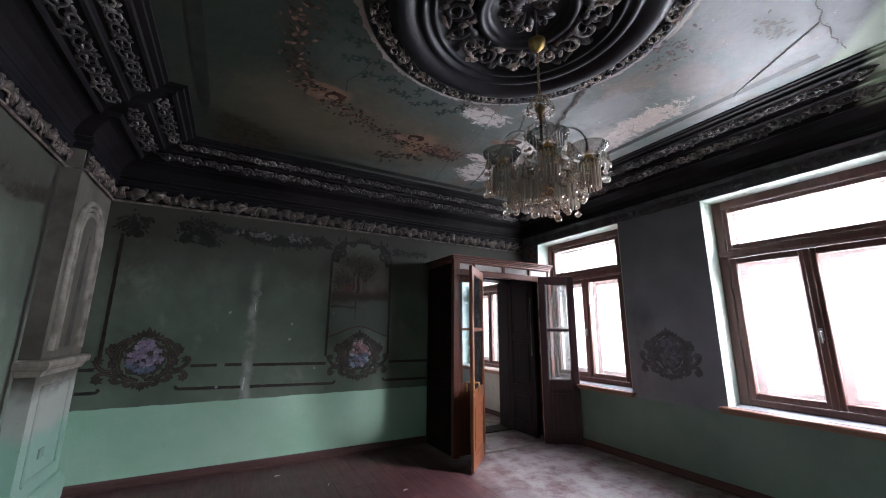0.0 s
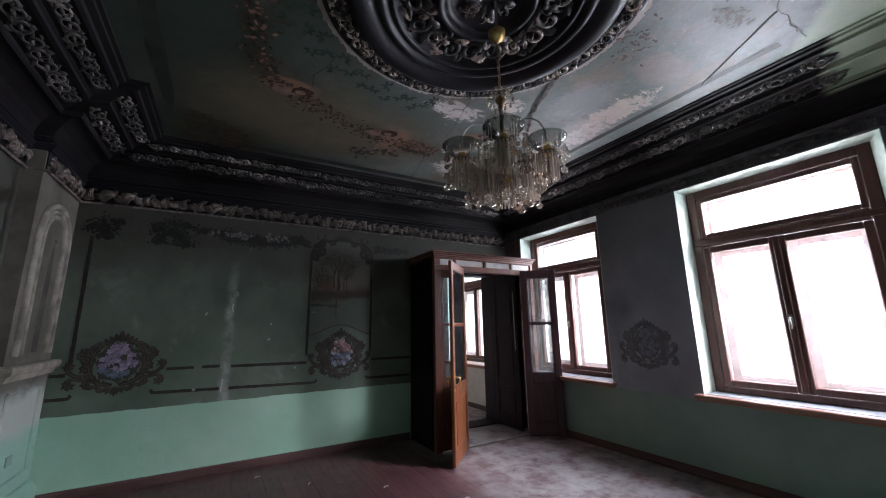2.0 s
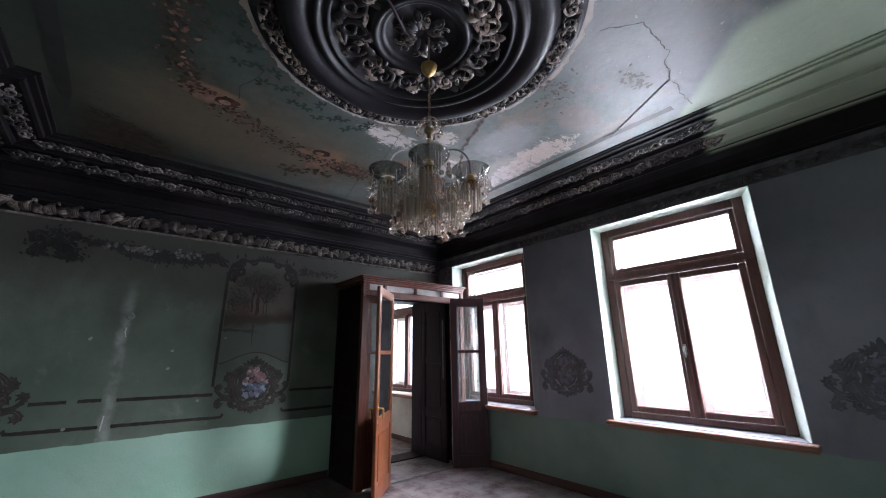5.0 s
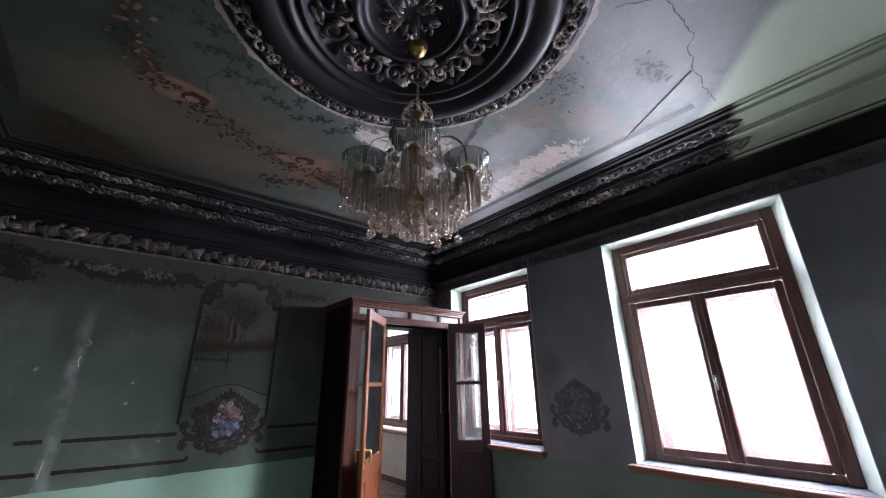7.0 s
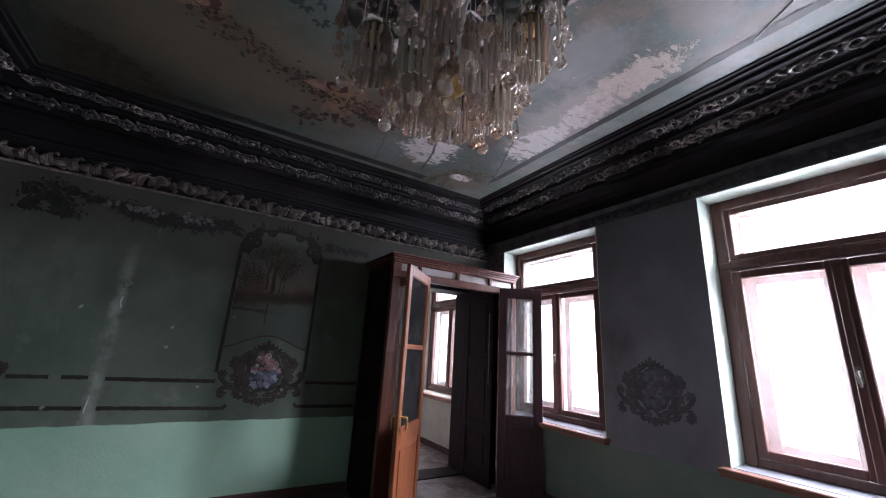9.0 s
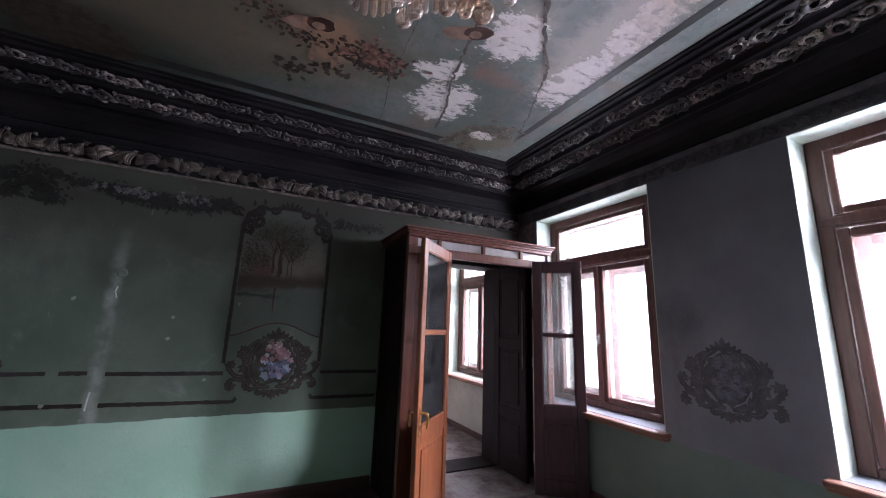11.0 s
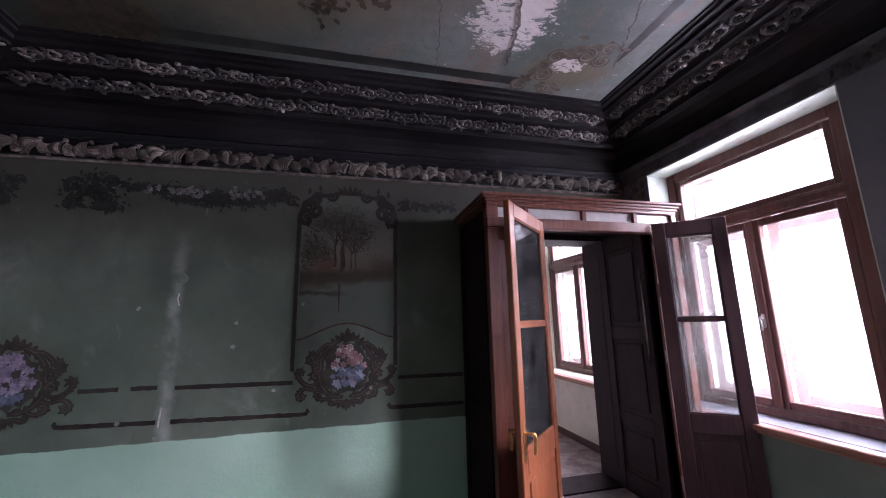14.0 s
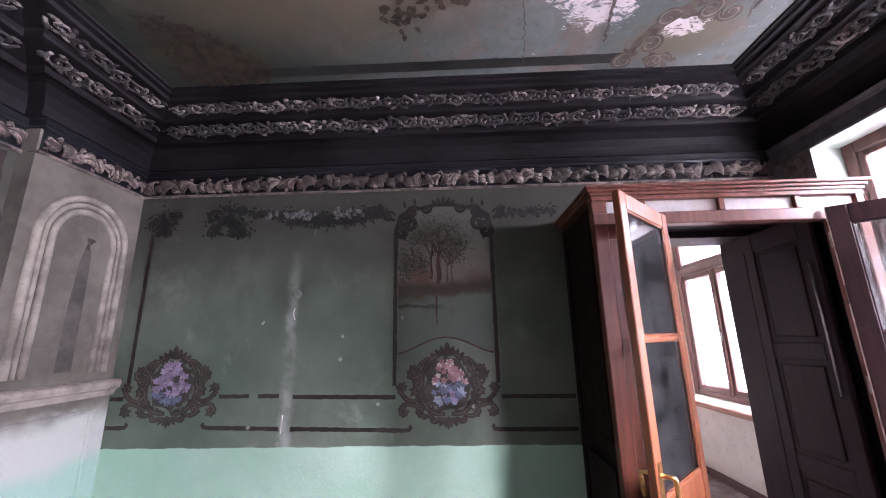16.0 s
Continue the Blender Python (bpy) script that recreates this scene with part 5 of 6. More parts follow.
crack([(2.85, 3.12), (3.02, 3.40), (3.16, 4.1), (3.30, 4.5), (3.37, 4.90)], 0.022)
crack([(3.02, 2.52), (3.07, 2.65), (3.24, 3.08), (3.45, 3.35)], 0.034)
crack([(3.44, 3.34), (3.60, 3.52), (3.71, 3.62), (3.82, 3.80)], 0.024)
crack([(3.81, 3.79), (4.04, 4.25), (4.24, 4.74)], 0.012)
crack([(2.55, 3.10), (2.70, 3.7), (2.72, 4.3), (2.86, 5.1)], 0.006)
crack([(2.95, 1.42), (3.10, 1.22), (3.48, 1.21), (3.60, 1.27), (3.81, 1.31), (4.30, 1.33)], 0.008)
conduit = Geo().tube([(3.82, 1.33, TOP - 0.003), (4.02, 1.66, TOP - 0.003), (4.22, 1.99, TOP - 0.003)], 0.006, 8)
tagged(part("ceiling_conduit", conduit, CABLE), "thin grey conduit across the ceiling", "cable")

SPOT = plain("pale_filler", (0.30, 0.31, 0.28), 0.8)
# cable remains on the north wall
root = thing("wall_cable", "stub of old cable with a plastered junction box on the wall", "cable")
g = Geo().lathe([(0.0, 0.005), (0.022, 0.006), (0.030, 0.009), (0.036, 0.007), (0.040, 0.0)], (0, 0, 0), 18)
box = part("junction_box", g, plain("overpainted_cover", (0.16, 0.19, 0.165), 0.6), root, "round painted junction box cover", True)
box.matrix_world = pose(0.885, NORTH - 0.001, 2.02, 90, 0, 0)
part("cable_stub", Geo().tube([(0.872, NORTH - 0.003, 1.90), (0.864, NORTH - 0.010, 1.855), (0.878, NORTH - 0.003, 1.80)], 0.006, 8), CABLE, root)
part("cable_end", Geo().tube([(0.832, NORTH - 0.006, 1.02), (0.826, NORTH - 0.012, 0.95), (0.820, NORTH - 0.006, 0.88)], 0.007, 8), CABLE, root)
for x, z in ((1.63, 1.10), (1.31, 1.65), (0.60, 1.78), (1.30, 1.46), (1.83, 1.80), (0.81, 0.80), (0.55, 0.93), (2.42, 1.07)):
    f = on_north(lift=0.011)
    f.blob(x, z, 0.016, 0.016, 9, 0.3, rng)
    tagged(part("plaster_spot", f.g, SPOT), "small pale spot of filler on the wall", "wall spot", "wall spots")


f = on_east(lift=0.004)
for _ in range(5):
    f.blob(-5.74 + rng.gauss(0, 0.04), 2.95 + rng.gauss(0, 0.05), 0.10, 0.12, 14, 0.35, rng)
tagged(part("plaster_patch", f.g, plain("bare_crumbling_plaster", (0.17, 0.15, 0.145), 0.9, 0.5, 22, bump=0.6)), "crumbling grey-brown plaster beside the window", "wall damage")


# ---- pier with niche in the north-west ----
PX = WEST + 0.13
root = tagged(part("corner_pier", Geo().box(WEST, PX, 4.99, NORTH, 0, 3.24), PIER), "limewashed pier with an arched panel above a shelf", "pier")
sh = Geo().sweep([(0, 1.20), (0.03, 1.205), (0.035, 1.225), (0.05, 1.25), (0.075, 1.265), (0.085, 1.29), (0.085, 1.315), (0.07, 1.33), (0, 1.335)], [(PX, NORTH), (PX, 4.99), (WEST, 4.99)])
PIER_PALE = plain("worn_limewash", (0.27, 0.25, 0.21), 0.7, 0.35, 7, bump=0.3)
part("shelf_moulding", sh, PIER_PALE, root, "chipped pale shelf moulding")
pl = Geo().sweep([(0, 0.001), (0.07, 0.001), (0.07, 0.17), (0.05, 0.20), (0.03, 0.215), (0.025, 0.24), (0, 0.245)], [(PX, NORTH), (PX, 4.99), (WEST, 4.99)])
part("plinth_moulding", pl, PIER, root)
arch = Geo()
for r0, t in ((0.36, 0.030), (0.305, 0.018), (0.25, 0.024)):
    cy, zc = 5.47, 2.42
    pts = [(PX + 0.004, cy - r0, 1.40)] + [(PX + 0.004, cy + r0 * math.cos(a), zc + r0 * math.sin(a)) for a in [math.pi * (1 - i / 20) for i in range(21)]] + [(PX + 0.004, cy + r0, 1.40)]
    arch.tube(pts, t, 8, (1, 0, 0))
part("arch_moulding", arch, PIER_PALE, root, "pale worn arch mouldings", True)
low = Geo()
for y0, y1, z0, z1 in ((5.14, 5.80, 0.36, 1.10),):
    for a, b in (((y0, z0), (y1, z0)), ((y1, z0), (y1, z1)), ((y1, z1), (y0, z1)), ((y0, z1), (y0, z0))):
        low.tube([(PX + 0.003, *a), (PX + 0.003, *b)], 0.016, 8)
part("panel_moulding", low, PIER, root)
vent = Geo().box(PX + 0.0, PX + 0.012, 5.36, 5.47, 0.50, 0.58, 0.003)
part("soot_door", vent, plain("painted_iron_door", (0.20, 0.33, 0.27), 0.5, 0.2), root, "small painted metal soot door")
# Flat grey strip that draws the shadow of the pier's narrow niche.
f = Flat((PX, 0, 0), (0, 1, 0), (0, 0, 1), 0.003)
f.ribbon([(5.50, 1.42), (5.50, 1.9), (5.505, 2.25), (5.51, 2.38)], [0.13, 0.12, 0.09, 0.05])
part("soot_streak", f.g, plain("niche_shade_grey", (0.075, 0.072, 0.062), 0.8, 0.3, 8), root, "grey strip painted for the shade in the niche")
f = Flat((PX, 0, 0), (0, 1, 0), (0, 0, 1), 0.005)
f.blob(5.515, 2.45, 0.04, 0.026, 10, 0.35, rng)
f.blob(5.505, 2.40, 0.02, 0.03, 9, 0.35, rng)
part("soot_hole", f.g, BROWN, root, "dark broken spot")
part("frieze_gap", Geo().box(PX + 0.012, PX + 0.05, 5.55, 5.62, 3.10, 3.16), BROWN, root, "dark gap in the frieze")


# ---- vestibule of the doorway ----
vest = thing("door_vestibule", "dark red-brown wooden vestibule with glazed side light and cornice", "vestibule")
FY = 5.12
# This side stands in shade, which its near-black colour carries.
part("side_panel", Geo().box(3.275, 3.31, FY + 0.06, NORTH - 0.002, 0.001, 2.52), SHADED_WOOD, vest, "red-brown wooden side, darkened for its shade")
sp = Geo()
for z0, z1 in ((0.15, 0.80), (0.95, 2.35)):
    for q in ((5.26, 5.275, z0, z1), (5.82, 5.835, z0, z1), (5.275, 5.82, z0, z0 + 0.015), (5.275, 5.82, z1 - 0.015, z1)):
        sp.box(3.262, 3.276, *q, 0.004)
part("panel_moulding", sp, SHADED_WOOD, vest)
for x0, x1 in ((3.25, 3.345), (3.625, 3.69), (4.815, 4.875), (4.99, 5.06)):
    part("post", Geo().box(x0, x1, FY, FY + 0.07, 0.001, 2.345, 0.006), RED_WOOD, vest)
part("head_rail", Geo().box(3.25, 5.06, FY - 0.006, FY + 0.076, 2.345, 2.43, 0.006), RED_WOOD, vest)
part("top_rail", Geo().box(3.25, 5.06, FY - 0.006, FY + 0.076, 2.52, 2.55, 0.004), RED_WOOD, vest)
for x0, x1 in ((3.25, 3.35), (3.575, 3.615), (4.105, 4.145), (4.61, 4.65), (5.01, 5.06)):
    part("frieze_post", Geo().box(x0, x1, FY, FY + 0.07, 2.431, 2.519, 0.004), RED_WOOD, vest)
for x0, x1 in ((3.35, 3.575), (3.615, 4.105), (4.145, 4.61), (4.65, 5.01)):
    part("frieze_panel", Geo().box(x0 - 0.004, x1 + 0.004, FY + 0.03, FY + 0.036, 2.428, 2.522), FROST, vest, "pale frosted glass strip")
cor = Geo().box(3.205, 5.10, FY - 0.045, NORTH - 0.003, 2.598, 2.622, 0.006).box(3.222, 5.085, FY - 0.028, NORTH - 0.004, 2.575, 2.597, 0.006).box(3.238, 5.072, FY - 0.014, NORTH - 0.005, 2.551, 2.574, 0.005)
part("cornice_board", cor, RED_WOOD, vest, "projecting stepped cornice board")
# side light
sl = Geo()
for z0, z1 in ((0.02, 0.18), (0.78, 0.90), (1.585, 1.62), (2.25, 2.344)):
    sl.box(3.346, 3.624, FY + 0.012, FY + 0.052, z0, z1, 0.004)
for x0, x1 in ((3.346, 3.40), (3.57, 3.624)):
    sl.box(x0, x1, FY + 0.014, FY + 0.050, 0.18, 2.25, 0.004)
light = part("side_light", sl, RED_WOOD, vest)
part("lower_panel", Geo().box(3.40, 3.57, FY + 0.026, FY + 0.040, 0.18, 0.78).box(3.425, 3.545, FY + 0.016, FY + 0.027, 0.21, 0.75, 0.008), RED_WOOD, light)
for z0, z1 in ((0.90, 1.585), (1.62, 2.25)):
    p = part("pane", Geo().box(3.40, 3.57, FY + 0.030, FY + 0.034, z0, z1), DOOR_GLASS, light, "dim glass pane")
    p.visible_shadow = False
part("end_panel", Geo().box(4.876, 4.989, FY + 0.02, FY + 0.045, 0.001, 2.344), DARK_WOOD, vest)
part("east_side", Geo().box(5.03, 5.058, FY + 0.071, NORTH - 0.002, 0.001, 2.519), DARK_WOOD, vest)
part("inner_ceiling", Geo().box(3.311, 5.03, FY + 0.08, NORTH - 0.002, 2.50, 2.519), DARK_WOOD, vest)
part("threshold", Geo().box(3.69, 4.815, FY - 0.01, FY + 0.07, 0.001, 0.022, 0.006), plain("worn_threshold", (0.34, 0.31, 0.29), 0.45, 0.3), vest, "worn pale wooden threshold")

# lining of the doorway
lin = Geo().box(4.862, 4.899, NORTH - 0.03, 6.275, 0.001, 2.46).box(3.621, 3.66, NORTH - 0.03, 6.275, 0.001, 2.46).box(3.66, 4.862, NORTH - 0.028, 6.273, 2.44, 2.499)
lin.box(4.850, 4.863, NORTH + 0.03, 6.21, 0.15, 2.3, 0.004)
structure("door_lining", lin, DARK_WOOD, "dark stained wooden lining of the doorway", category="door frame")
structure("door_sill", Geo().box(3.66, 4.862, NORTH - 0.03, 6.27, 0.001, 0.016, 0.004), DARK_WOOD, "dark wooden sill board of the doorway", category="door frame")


def door_leaf(name, label, width, height, hinge, tip, mat, glass, handle, group="", panes=(0.88, 2.29, 1.60)):
    """A door leaf standing open from hinge to tip: stiles, rails, two panes, a panel; handle on its right-hand face."""
    a = math.degrees(math.atan2(tip[1] - hinge[1], tip[0] - hinge[0]))
    root = thing(name, label, "door", group)
    t, s = 0.040, 0.085 if width > 0.6 else 0.098
    z0, z1, zm = panes

    def add(nm, g, m, lab="", p=None, smooth=False):
        return part(nm, g, m, p or root, lab, smooth)

    add("stile", Geo().box(0, s, -t / 2, t / 2, 0.012, height, 0.005), mat)
    add("stile", Geo().box(width - s, width, -t / 2, t / 2, 0.012, height, 0.005), mat)
    for za, zb in ((0.013, 0.17), (0.74, z0), (z1, height - 0.001)):
        add("rail", Geo().box(s + 0.0005, width - s - 0.0005, -t / 2 + 0.001, t / 2 - 0.001, za, zb, 0.005), mat)
    add("glazing_bar", Geo().box(s, width - s, -t / 2 + 0.006, t / 2 - 0.006, zm - 0.013, zm + 0.013, 0.005), mat)
    bead = Geo()
    for za, zb in ((z0, zm - 0.013), (zm + 0.013, z1)):
        for side in (-1, 1):
            y0, y1 = sorted((side * 0.004, side * 0.014))
            bead.box(s, s + 0.010, y0, y1, za, zb, 0.003).box(width - s - 0.010, width - s, y0, y1, za, zb, 0.003)
            bead.box(s + 0.010, width - s - 0.010, y0, y1, za, za + 0.010, 0.003).box(s + 0.010, width - s - 0.010, y0, y1, zb - 0.010, zb, 0.003)
        p = add("pane", Geo().box(s, width - s, -0.002, 0.002, za, zb), glass, "dim old glass pane")
        p.visible_shadow = False
    add("glazing_bead", bead, mat)
    pa = Geo().box(s, width - s, -0.008, 0.008, 0.17, 0.74)
    for side in (-1, 1):
        y0, y1 = sorted((side * 0.007, side * 0.016))
        pa.box(s + 0.035, width - s - 0.035, y0, y1, 0.215, 0.695, 0.009)
    add("panel", pa, mat)
    if handle:
        for side in (-1, 1):
            y = side * t / 2
            g = Geo().box(width - s / 2 - 0.017, width - s / 2 + 0.017, *sorted((y, y + side * 0.004)), 0.82, 1.04, 0.0015)
            pl = add("handle_plate", g, BRASS, "brass plate")
            h = Geo().tube([(width - s / 2, y, 0.985), (width - s / 2, y + side * 0.042, 0.985), (width - s / 2 - 0.012, y + side * 0.056, 0.980), (width - s / 2 - 0.022, y + side * 0.058, 0.955), (width - s / 2 - 0.026, y + side * 0.056, 0.895), (width - s / 2 - 0.024, y + side * 0.052, 0.870)], [0.010, 0.009, 0.011, 0.012, 0.012, 0.008], 10)
            add("lever", h, BRASS, "brass lever", pl, True)
            add("keyhole", Geo().box(width - s / 2 - 0.004, width - s / 2 + 0.004, *sorted((y + side * 0.004, y + side * 0.0055)), 0.865, 0.89), BROWN, "", pl)
    for z in (0.30, 1.25, 2.15):
        add("hinge", Geo().tube([(-0.004, 0.012, z), (-0.004, 0.012, z + 0.10)], 0.009, 8), STEEL, "dull steel hinge", None, True)
    root.matrix_world = pose(hinge[0], hinge[1], 0, 0, 0, a)
    return root


door_leaf("door_leaf", "varnished orange-brown pine door leaf with two panes, standing open", 0.73, 2.39, (3.70, 5.095), (3.16, 4.565), WARM_WOOD, DOOR_GLASS, True, "vestibule door leaves")
leaf_b = door_leaf("door_leaf", "dark red-brown door leaf with two panes, standing open before the window", 0.53, 2.415, (4.755, 5.09), (5.165, 4.77), PURPLE_WOOD, HAZY_GLASS, False, "vestibule door leaves")

# Pale strips drawn for the light in the slit at the hinge edge.
SLIT_PALE = plain("bright_slit_tone", (0.72, 0.55, 0.50), 0.5, 0.2, 12)
for z0, z1 in ((0.02, 1.78), (1.90, 2.40)):
    part("worn_edge", Geo().box(-0.003, 0.0005, -0.019, 0.012, z0, z1), SLIT_PALE, leaf_b, "pale strip painted for the bright slit along the hinge edge")


def panel_leaf(label, width, height, hinge, tip):
    """A solid inner door leaf with three panels."""
    a = math.degrees(math.atan2(tip[1] - hinge[1], tip[0] - hinge[0]))
    root = thing("inner_door_leaf", label, "door")
    t, s = 0.042, 0.10
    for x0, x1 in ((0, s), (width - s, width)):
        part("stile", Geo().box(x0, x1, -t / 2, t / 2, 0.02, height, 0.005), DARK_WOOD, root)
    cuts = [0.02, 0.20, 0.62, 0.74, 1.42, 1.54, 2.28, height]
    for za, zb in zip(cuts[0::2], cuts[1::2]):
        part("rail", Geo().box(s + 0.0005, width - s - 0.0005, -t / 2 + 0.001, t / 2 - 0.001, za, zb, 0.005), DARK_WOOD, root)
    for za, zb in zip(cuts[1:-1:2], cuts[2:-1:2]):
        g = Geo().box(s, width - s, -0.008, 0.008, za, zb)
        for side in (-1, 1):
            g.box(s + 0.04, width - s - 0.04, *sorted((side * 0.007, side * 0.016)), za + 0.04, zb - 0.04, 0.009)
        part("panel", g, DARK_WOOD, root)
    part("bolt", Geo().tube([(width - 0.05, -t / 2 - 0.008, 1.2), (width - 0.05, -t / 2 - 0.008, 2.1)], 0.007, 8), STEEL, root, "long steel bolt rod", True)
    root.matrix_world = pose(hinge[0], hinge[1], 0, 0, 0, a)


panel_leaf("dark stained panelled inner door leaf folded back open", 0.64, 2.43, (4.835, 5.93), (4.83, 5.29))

tagged(part("rosette_wire", Geo().tube([(2.03, 2.20, 3.555), (1.92, 2.17, 3.53), (1.80, 2.08, 3.50), (1.62, 1.98, 3.52), (1.48, 1.90, 3.545)], 0.009, 8), DARK_WOOD), "dark bare wire hanging across the rosette", "cable")

# ---- chandelier ----
CH = (2.10, 2.157)
ch = thing("chandelier", "crystal chandelier with glass rods, balls and brass fittings", "chandelier", m=pose(*CH, 0))
can = Geo().lathe([(0.0, 3.275), (0.004, 3.275), (0.020, 3.284), (0.042, 3.310), (0.052, 3.340), (0.052, 3.352), (0.046, 3.356), (0.0, 3.358)], (0, 0, 0), 24)
part("canopy", can, BRASS, ch, "ribbed brass canopy", True)
part("hook_rod", Geo().tube([(0, 0, 3.355), (0, 0, 3.585)], 0.007, 8), STEEL, ch)
DARK_BRASS = plain("tarnished_brass", (0.20, 0.14, 0.08), 0.4, 0.3, 20, 1.0)
link_path = [(0.008 * math.cos(a), 0, 0.017 * math.sin(a)) for a in [2 * math.pi * i / 12 for i in range(13)]]
link = mesh("chain_link", Geo().tube(link_path, 0.0022, 6), DARK_BRASS, True)
for i in range(17):
    ob = new("chain_link", link)
    ob.parent, ob.location, ob.rotation_euler = ch, (0, 0, 3.262 - 0.0225 * i), (0, 0, (i % 2) * math.pi / 2)
part("stem", Geo().lathe([(0.0, 2.93), (0.012, 2.92), (0.030, 2.90), (0.032, 2.875), (0.014, 2.855), (0.010, 2.80), (0.012, 2.66), (0.030, 2.64), (0.036, 2.62), (0.030, 2.60), (0.012, 2.58), (0.010, 2.46), (0.028, 2.43), (0.045, 2.40), (0.045, 2.385), (0.025, 2.36), (0.0, 2.345)], (0, 0, 0), 20), DARK_BRASS, ch, "brass stem and hub", True)
ball = mesh("crystal_ball", Geo().dome((0, 0, 0), (1, 1, 1), 12, 5).dome((0, 0, 0), (1, 1, -1), 12, 5), CRYSTAL, True)
rod = mesh("glass_rod", Geo().lathe([(0.0, 0.0), (0.0070, 0.0), (0.0070, -0.15), (0.005, -0.158), (0.0, -0.16)], (0, 0, 0), 6), ROD_GLASS)
wire = mesh("wire", Geo().tube([(0, 0, 0), (0, 0, -1)], 0.0012, 5), STEEL)


def hang_ball(x, y, z, r):
    b = new("crystal_ball", ball)
    b.parent, b.location, b.scale = ch, (x, y, z), (r, r, r)


def bundle(x, y, z, r, length, n):
    """A round bundle of hanging glass rods under a brass collar."""
    part("collar", Geo().lathe([(r * 0.7, z + 0.012), (r * 1.05, z + 0.010), (r * 1.12, z), (r * 1.0, z - 0.008), (r * 0.7, z - 0.008)], (x, y, 0), 18), DARK_BRASS, ch, "tarnished brass collar", True)
    for i in range(n):
        a = 2 * math.pi * i / n
        b = new("glass_rod", rod)
        b.parent, b.location, b.scale = ch, (x + r * math.cos(a), y + r * math.sin(a), z), (1, 1, length / 0.16)


def drops(x, y, z, n, rad, length):
    """Strings of crystal balls hung from a ring."""
    for i in range(n):
        a = 2 * math.pi * i / n + rng.random()
        rr = rad * rng.uniform(0.85, 1.15)
        px, py = x + rr * math.cos(a), y + rr * math.sin(a)
        l = length * rng.uniform(0.25, 1.15)
        w = new("wire", wire)
        w.parent, w.location, w.scale = ch, (px, py, z), (1, 1, l)
        hang_ball(px, py, z - l * 0.40, 0.0105)
        hang_ball(px, py, z - l * 0.70, 0.0135)
        hang_ball(px, py, z - l, rng.uniform(0.016, 0.021))


face = math.atan2(0.55 - CH[1], 0.84 - CH[0])
for k in range(5):
    a = face + 2 * math.pi * k / 5
    x, y = 0.245 * math.cos(a), 0.245 * math.sin(a)
    zt = 2.565
    pts = []
    for i in range(15):
        u = i / 14
        r = 0.03 + 0.215 * (0.5 - 0.5 * math.cos(math.pi * u))
        pts.append((r * math.cos(a), r * math.sin(a), 2.60 - 0.035 * u + 0.145 * math.sin(math.pi * u) ** 0.8))
    part("arm", Geo().tube(pts, 0.0055, 8), STEEL, ch, "curved metal arm", True)
    dish = Geo().lathe([(0.106, zt + 0.018), (0.110, zt + 0.014), (0.106, zt + 0.004), (0.092, zt - 0.012), (0.076, zt - 0.028), (0.046, zt - 0.040), (0.046, zt - 0.036), (0.074, zt - 0.024), (0.088, zt - 0.008), (0.102, zt + 0.007), (0.106, zt + 0.018)], (x, y, 0), 28)
    part("glass_dish", dish, SMOKE_GLASS, ch, "smoky glass dish", True)
    part("candle_cup", Geo().lathe([(0.0, zt - 0.03), (0.022, zt - 0.032), (0.028, zt - 0.05), (0.020, zt - 0.07), (0.026, zt - 0.085), (0.0, zt - 0.09)], (x, y, 0), 16), BRASS, ch, "brass cup", True)
    bundle(x, y, zt - 0.080, 0.050, 0.150, 16)
    drops(x, y, zt - 0.015, 12, 0.098, 0.20)
    b2 = a + math.pi / 5
    x, y = 0.150 * math.cos(b2), 0.150 * math.sin(b2)
    bundle(x, y, 2.41, 0.046, 0.138, 14)
    part("arm", Geo().tube([(0.02 * math.cos(b2), 0.02 * math.sin(b2), 2.42), (0.08 * math.cos(b2), 0.08 * math.sin(b2), 2.475), (x, y, 2.45)], 0.005, 8), STEEL, ch, "", True)
    drops(x, y, 2.47, 9, 0.085, 0.19)
part("bottom_cup", Geo().lathe([(0.0, 2.40), (0.030, 2.395), (0.052, 2.375), (0.050, 2.355), (0.030, 2.335), (0.014, 2.32), (0.018, 2.312), (0.0, 2.305)], (0, 0, 0), 20), BRASS, ch, "ribbed brass bottom cup", True)
drops(0, 0, 2.37, 8, 0.065, 0.08)
hang_ball(0, 0, 2.29, 0.024)
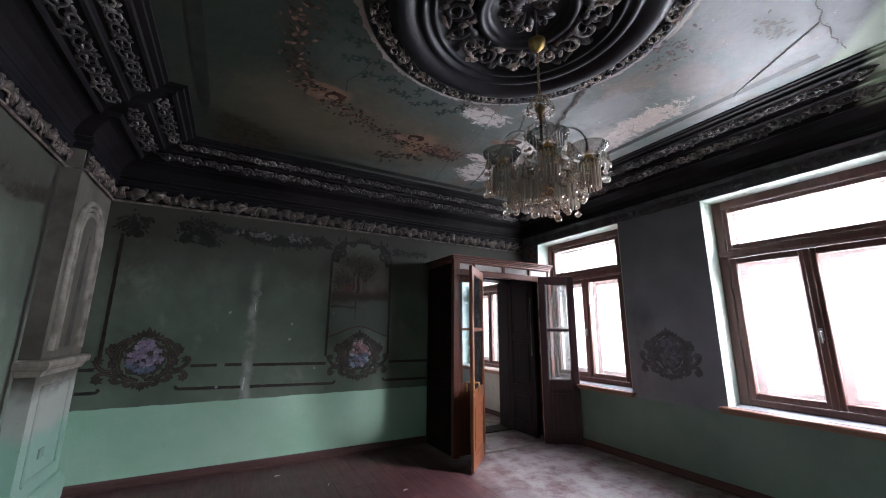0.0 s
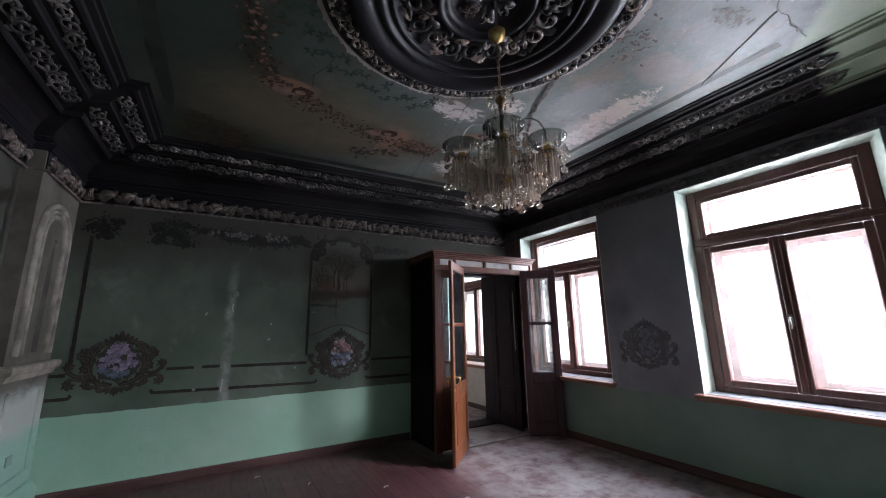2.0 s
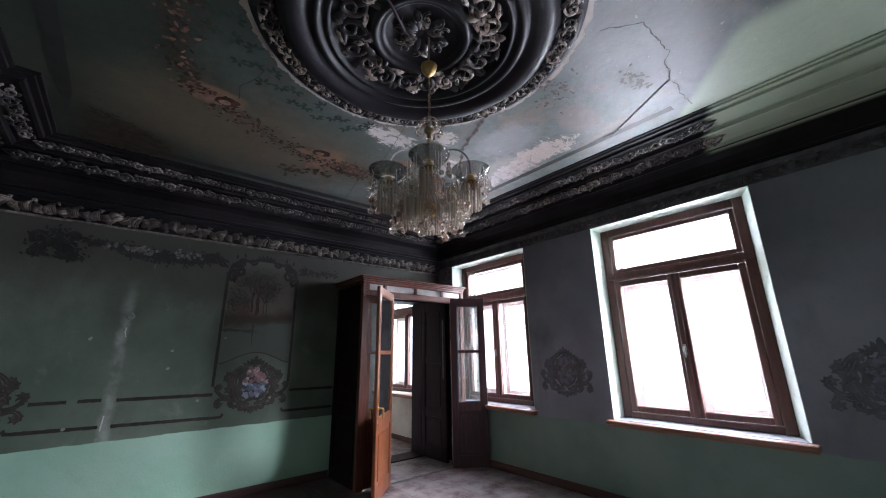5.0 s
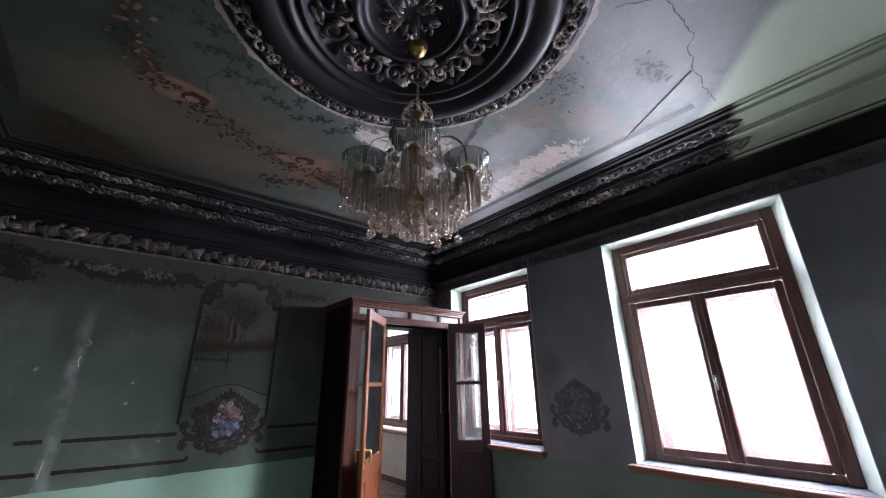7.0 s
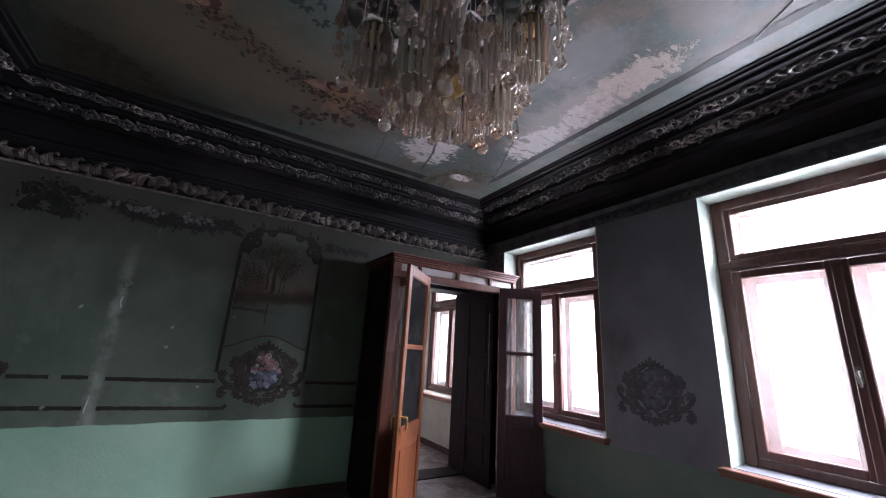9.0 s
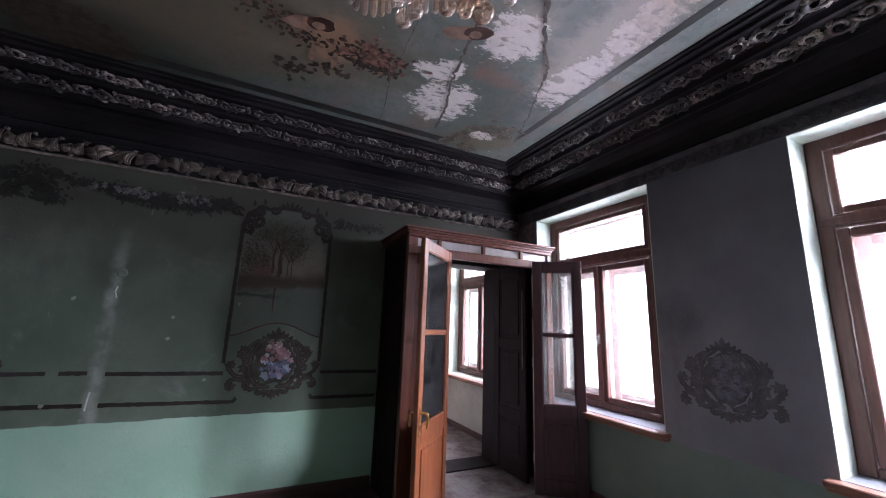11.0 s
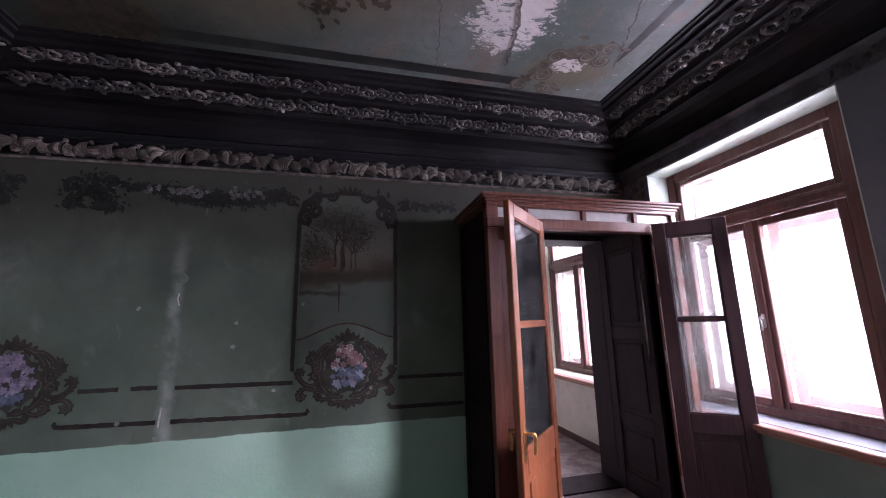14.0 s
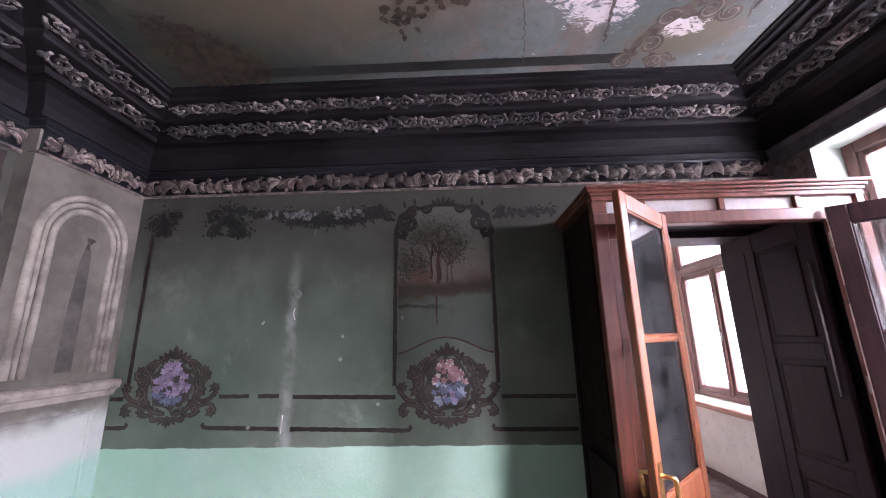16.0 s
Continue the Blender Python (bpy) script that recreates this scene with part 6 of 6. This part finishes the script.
for k in range(7):
    a = face + 2 * math.pi * k / 7
    rr = 0.12 + 0.10 * (k % 2)
    w = new("wire", wire)
    w.parent, w.location, w.scale = ch, (rr * math.cos(a), rr * math.sin(a), 2.44), (1, 1, 0.175)
    hang_ball(rr * math.cos(a), rr * math.sin(a), 2.305, 0.015)
    hang_ball(rr * math.cos(a), rr * math.sin(a), 2.262, 0.023)
for tier, (rad, z, n) in enumerate(((0.050, 2.945, 9), (0.075, 2.90, 12), (0.10, 2.74, 12))):
    part("crown_ring", Geo().tube([(rad * math.cos(2 * math.pi * i / 24), rad * math.sin(2 * math.pi * i / 24), z) for i in range(25)], 0.0025, 6), DARK_BRASS, ch)
    for i in range(n):
        a = 2 * math.pi * i / n
        for step, size in ((0.012, 0.008), (0.030, 0.010)):
            hang_ball(rad * math.cos(a), rad * math.sin(a), z - step, size)

# ---- paint flakes on the floor ----
for x, y, t in ((2.35, 4.55, 0.4), (1.70, 5.05, 1.2), (1.25, 5.55, 0.2), (2.0, 4.3, 2.0), (0.75, 5.1, 0.9), (2.9, 3.9, 0.1)):
    g = Geo().tube([(-0.03, 0, 0.006), (-0.01, 0.008, 0.008), (0.012, 0.006, 0.007), (0.03, -0.006, 0.006)], [0.004, 0.0055, 0.005, 0.003], 5)
    ob = tagged(part("paint_flake", g, LITTER), "small curled white paint flake on the floor", "debris", "paint flakes")
    ob.matrix_world = pose(x, y, 0, 0, 0, math.degrees(t))


# ---- floor planks, one by one ----
def planks(parent, x0, x1, y0, y1, w, seed):
    r = random.Random(seed)
    bev = mesh("plank", Geo().box(-0.5, 0.5, -0.5, 0.5, -0.021, 0.0, 0.002), FLOOR)
    n = round((x1 - x0) / w)
    step = (x1 - x0) / n
    for i in range(n):
        y = y0
        while y < y1 - 0.01:
            l = min(r.uniform(1.8, 4.2), y1 - y)
            if y1 - y - l < 0.6:
                l = y1 - y
            ob = new("plank", bev)
            ob.parent = parent
            ob.location = (x0 + (i + 0.5) * step, y + l / 2, r.uniform(-0.0015, 0.0))
            ob.scale = (step - 0.0025, l - 0.002, 1)
            y += l


planks(floor, WEST, EAST, SOUTH, NORTH, 0.152, 3)
planks(floor_next, 1.8, EAST, 6.26, 9.7, 0.152, 4)
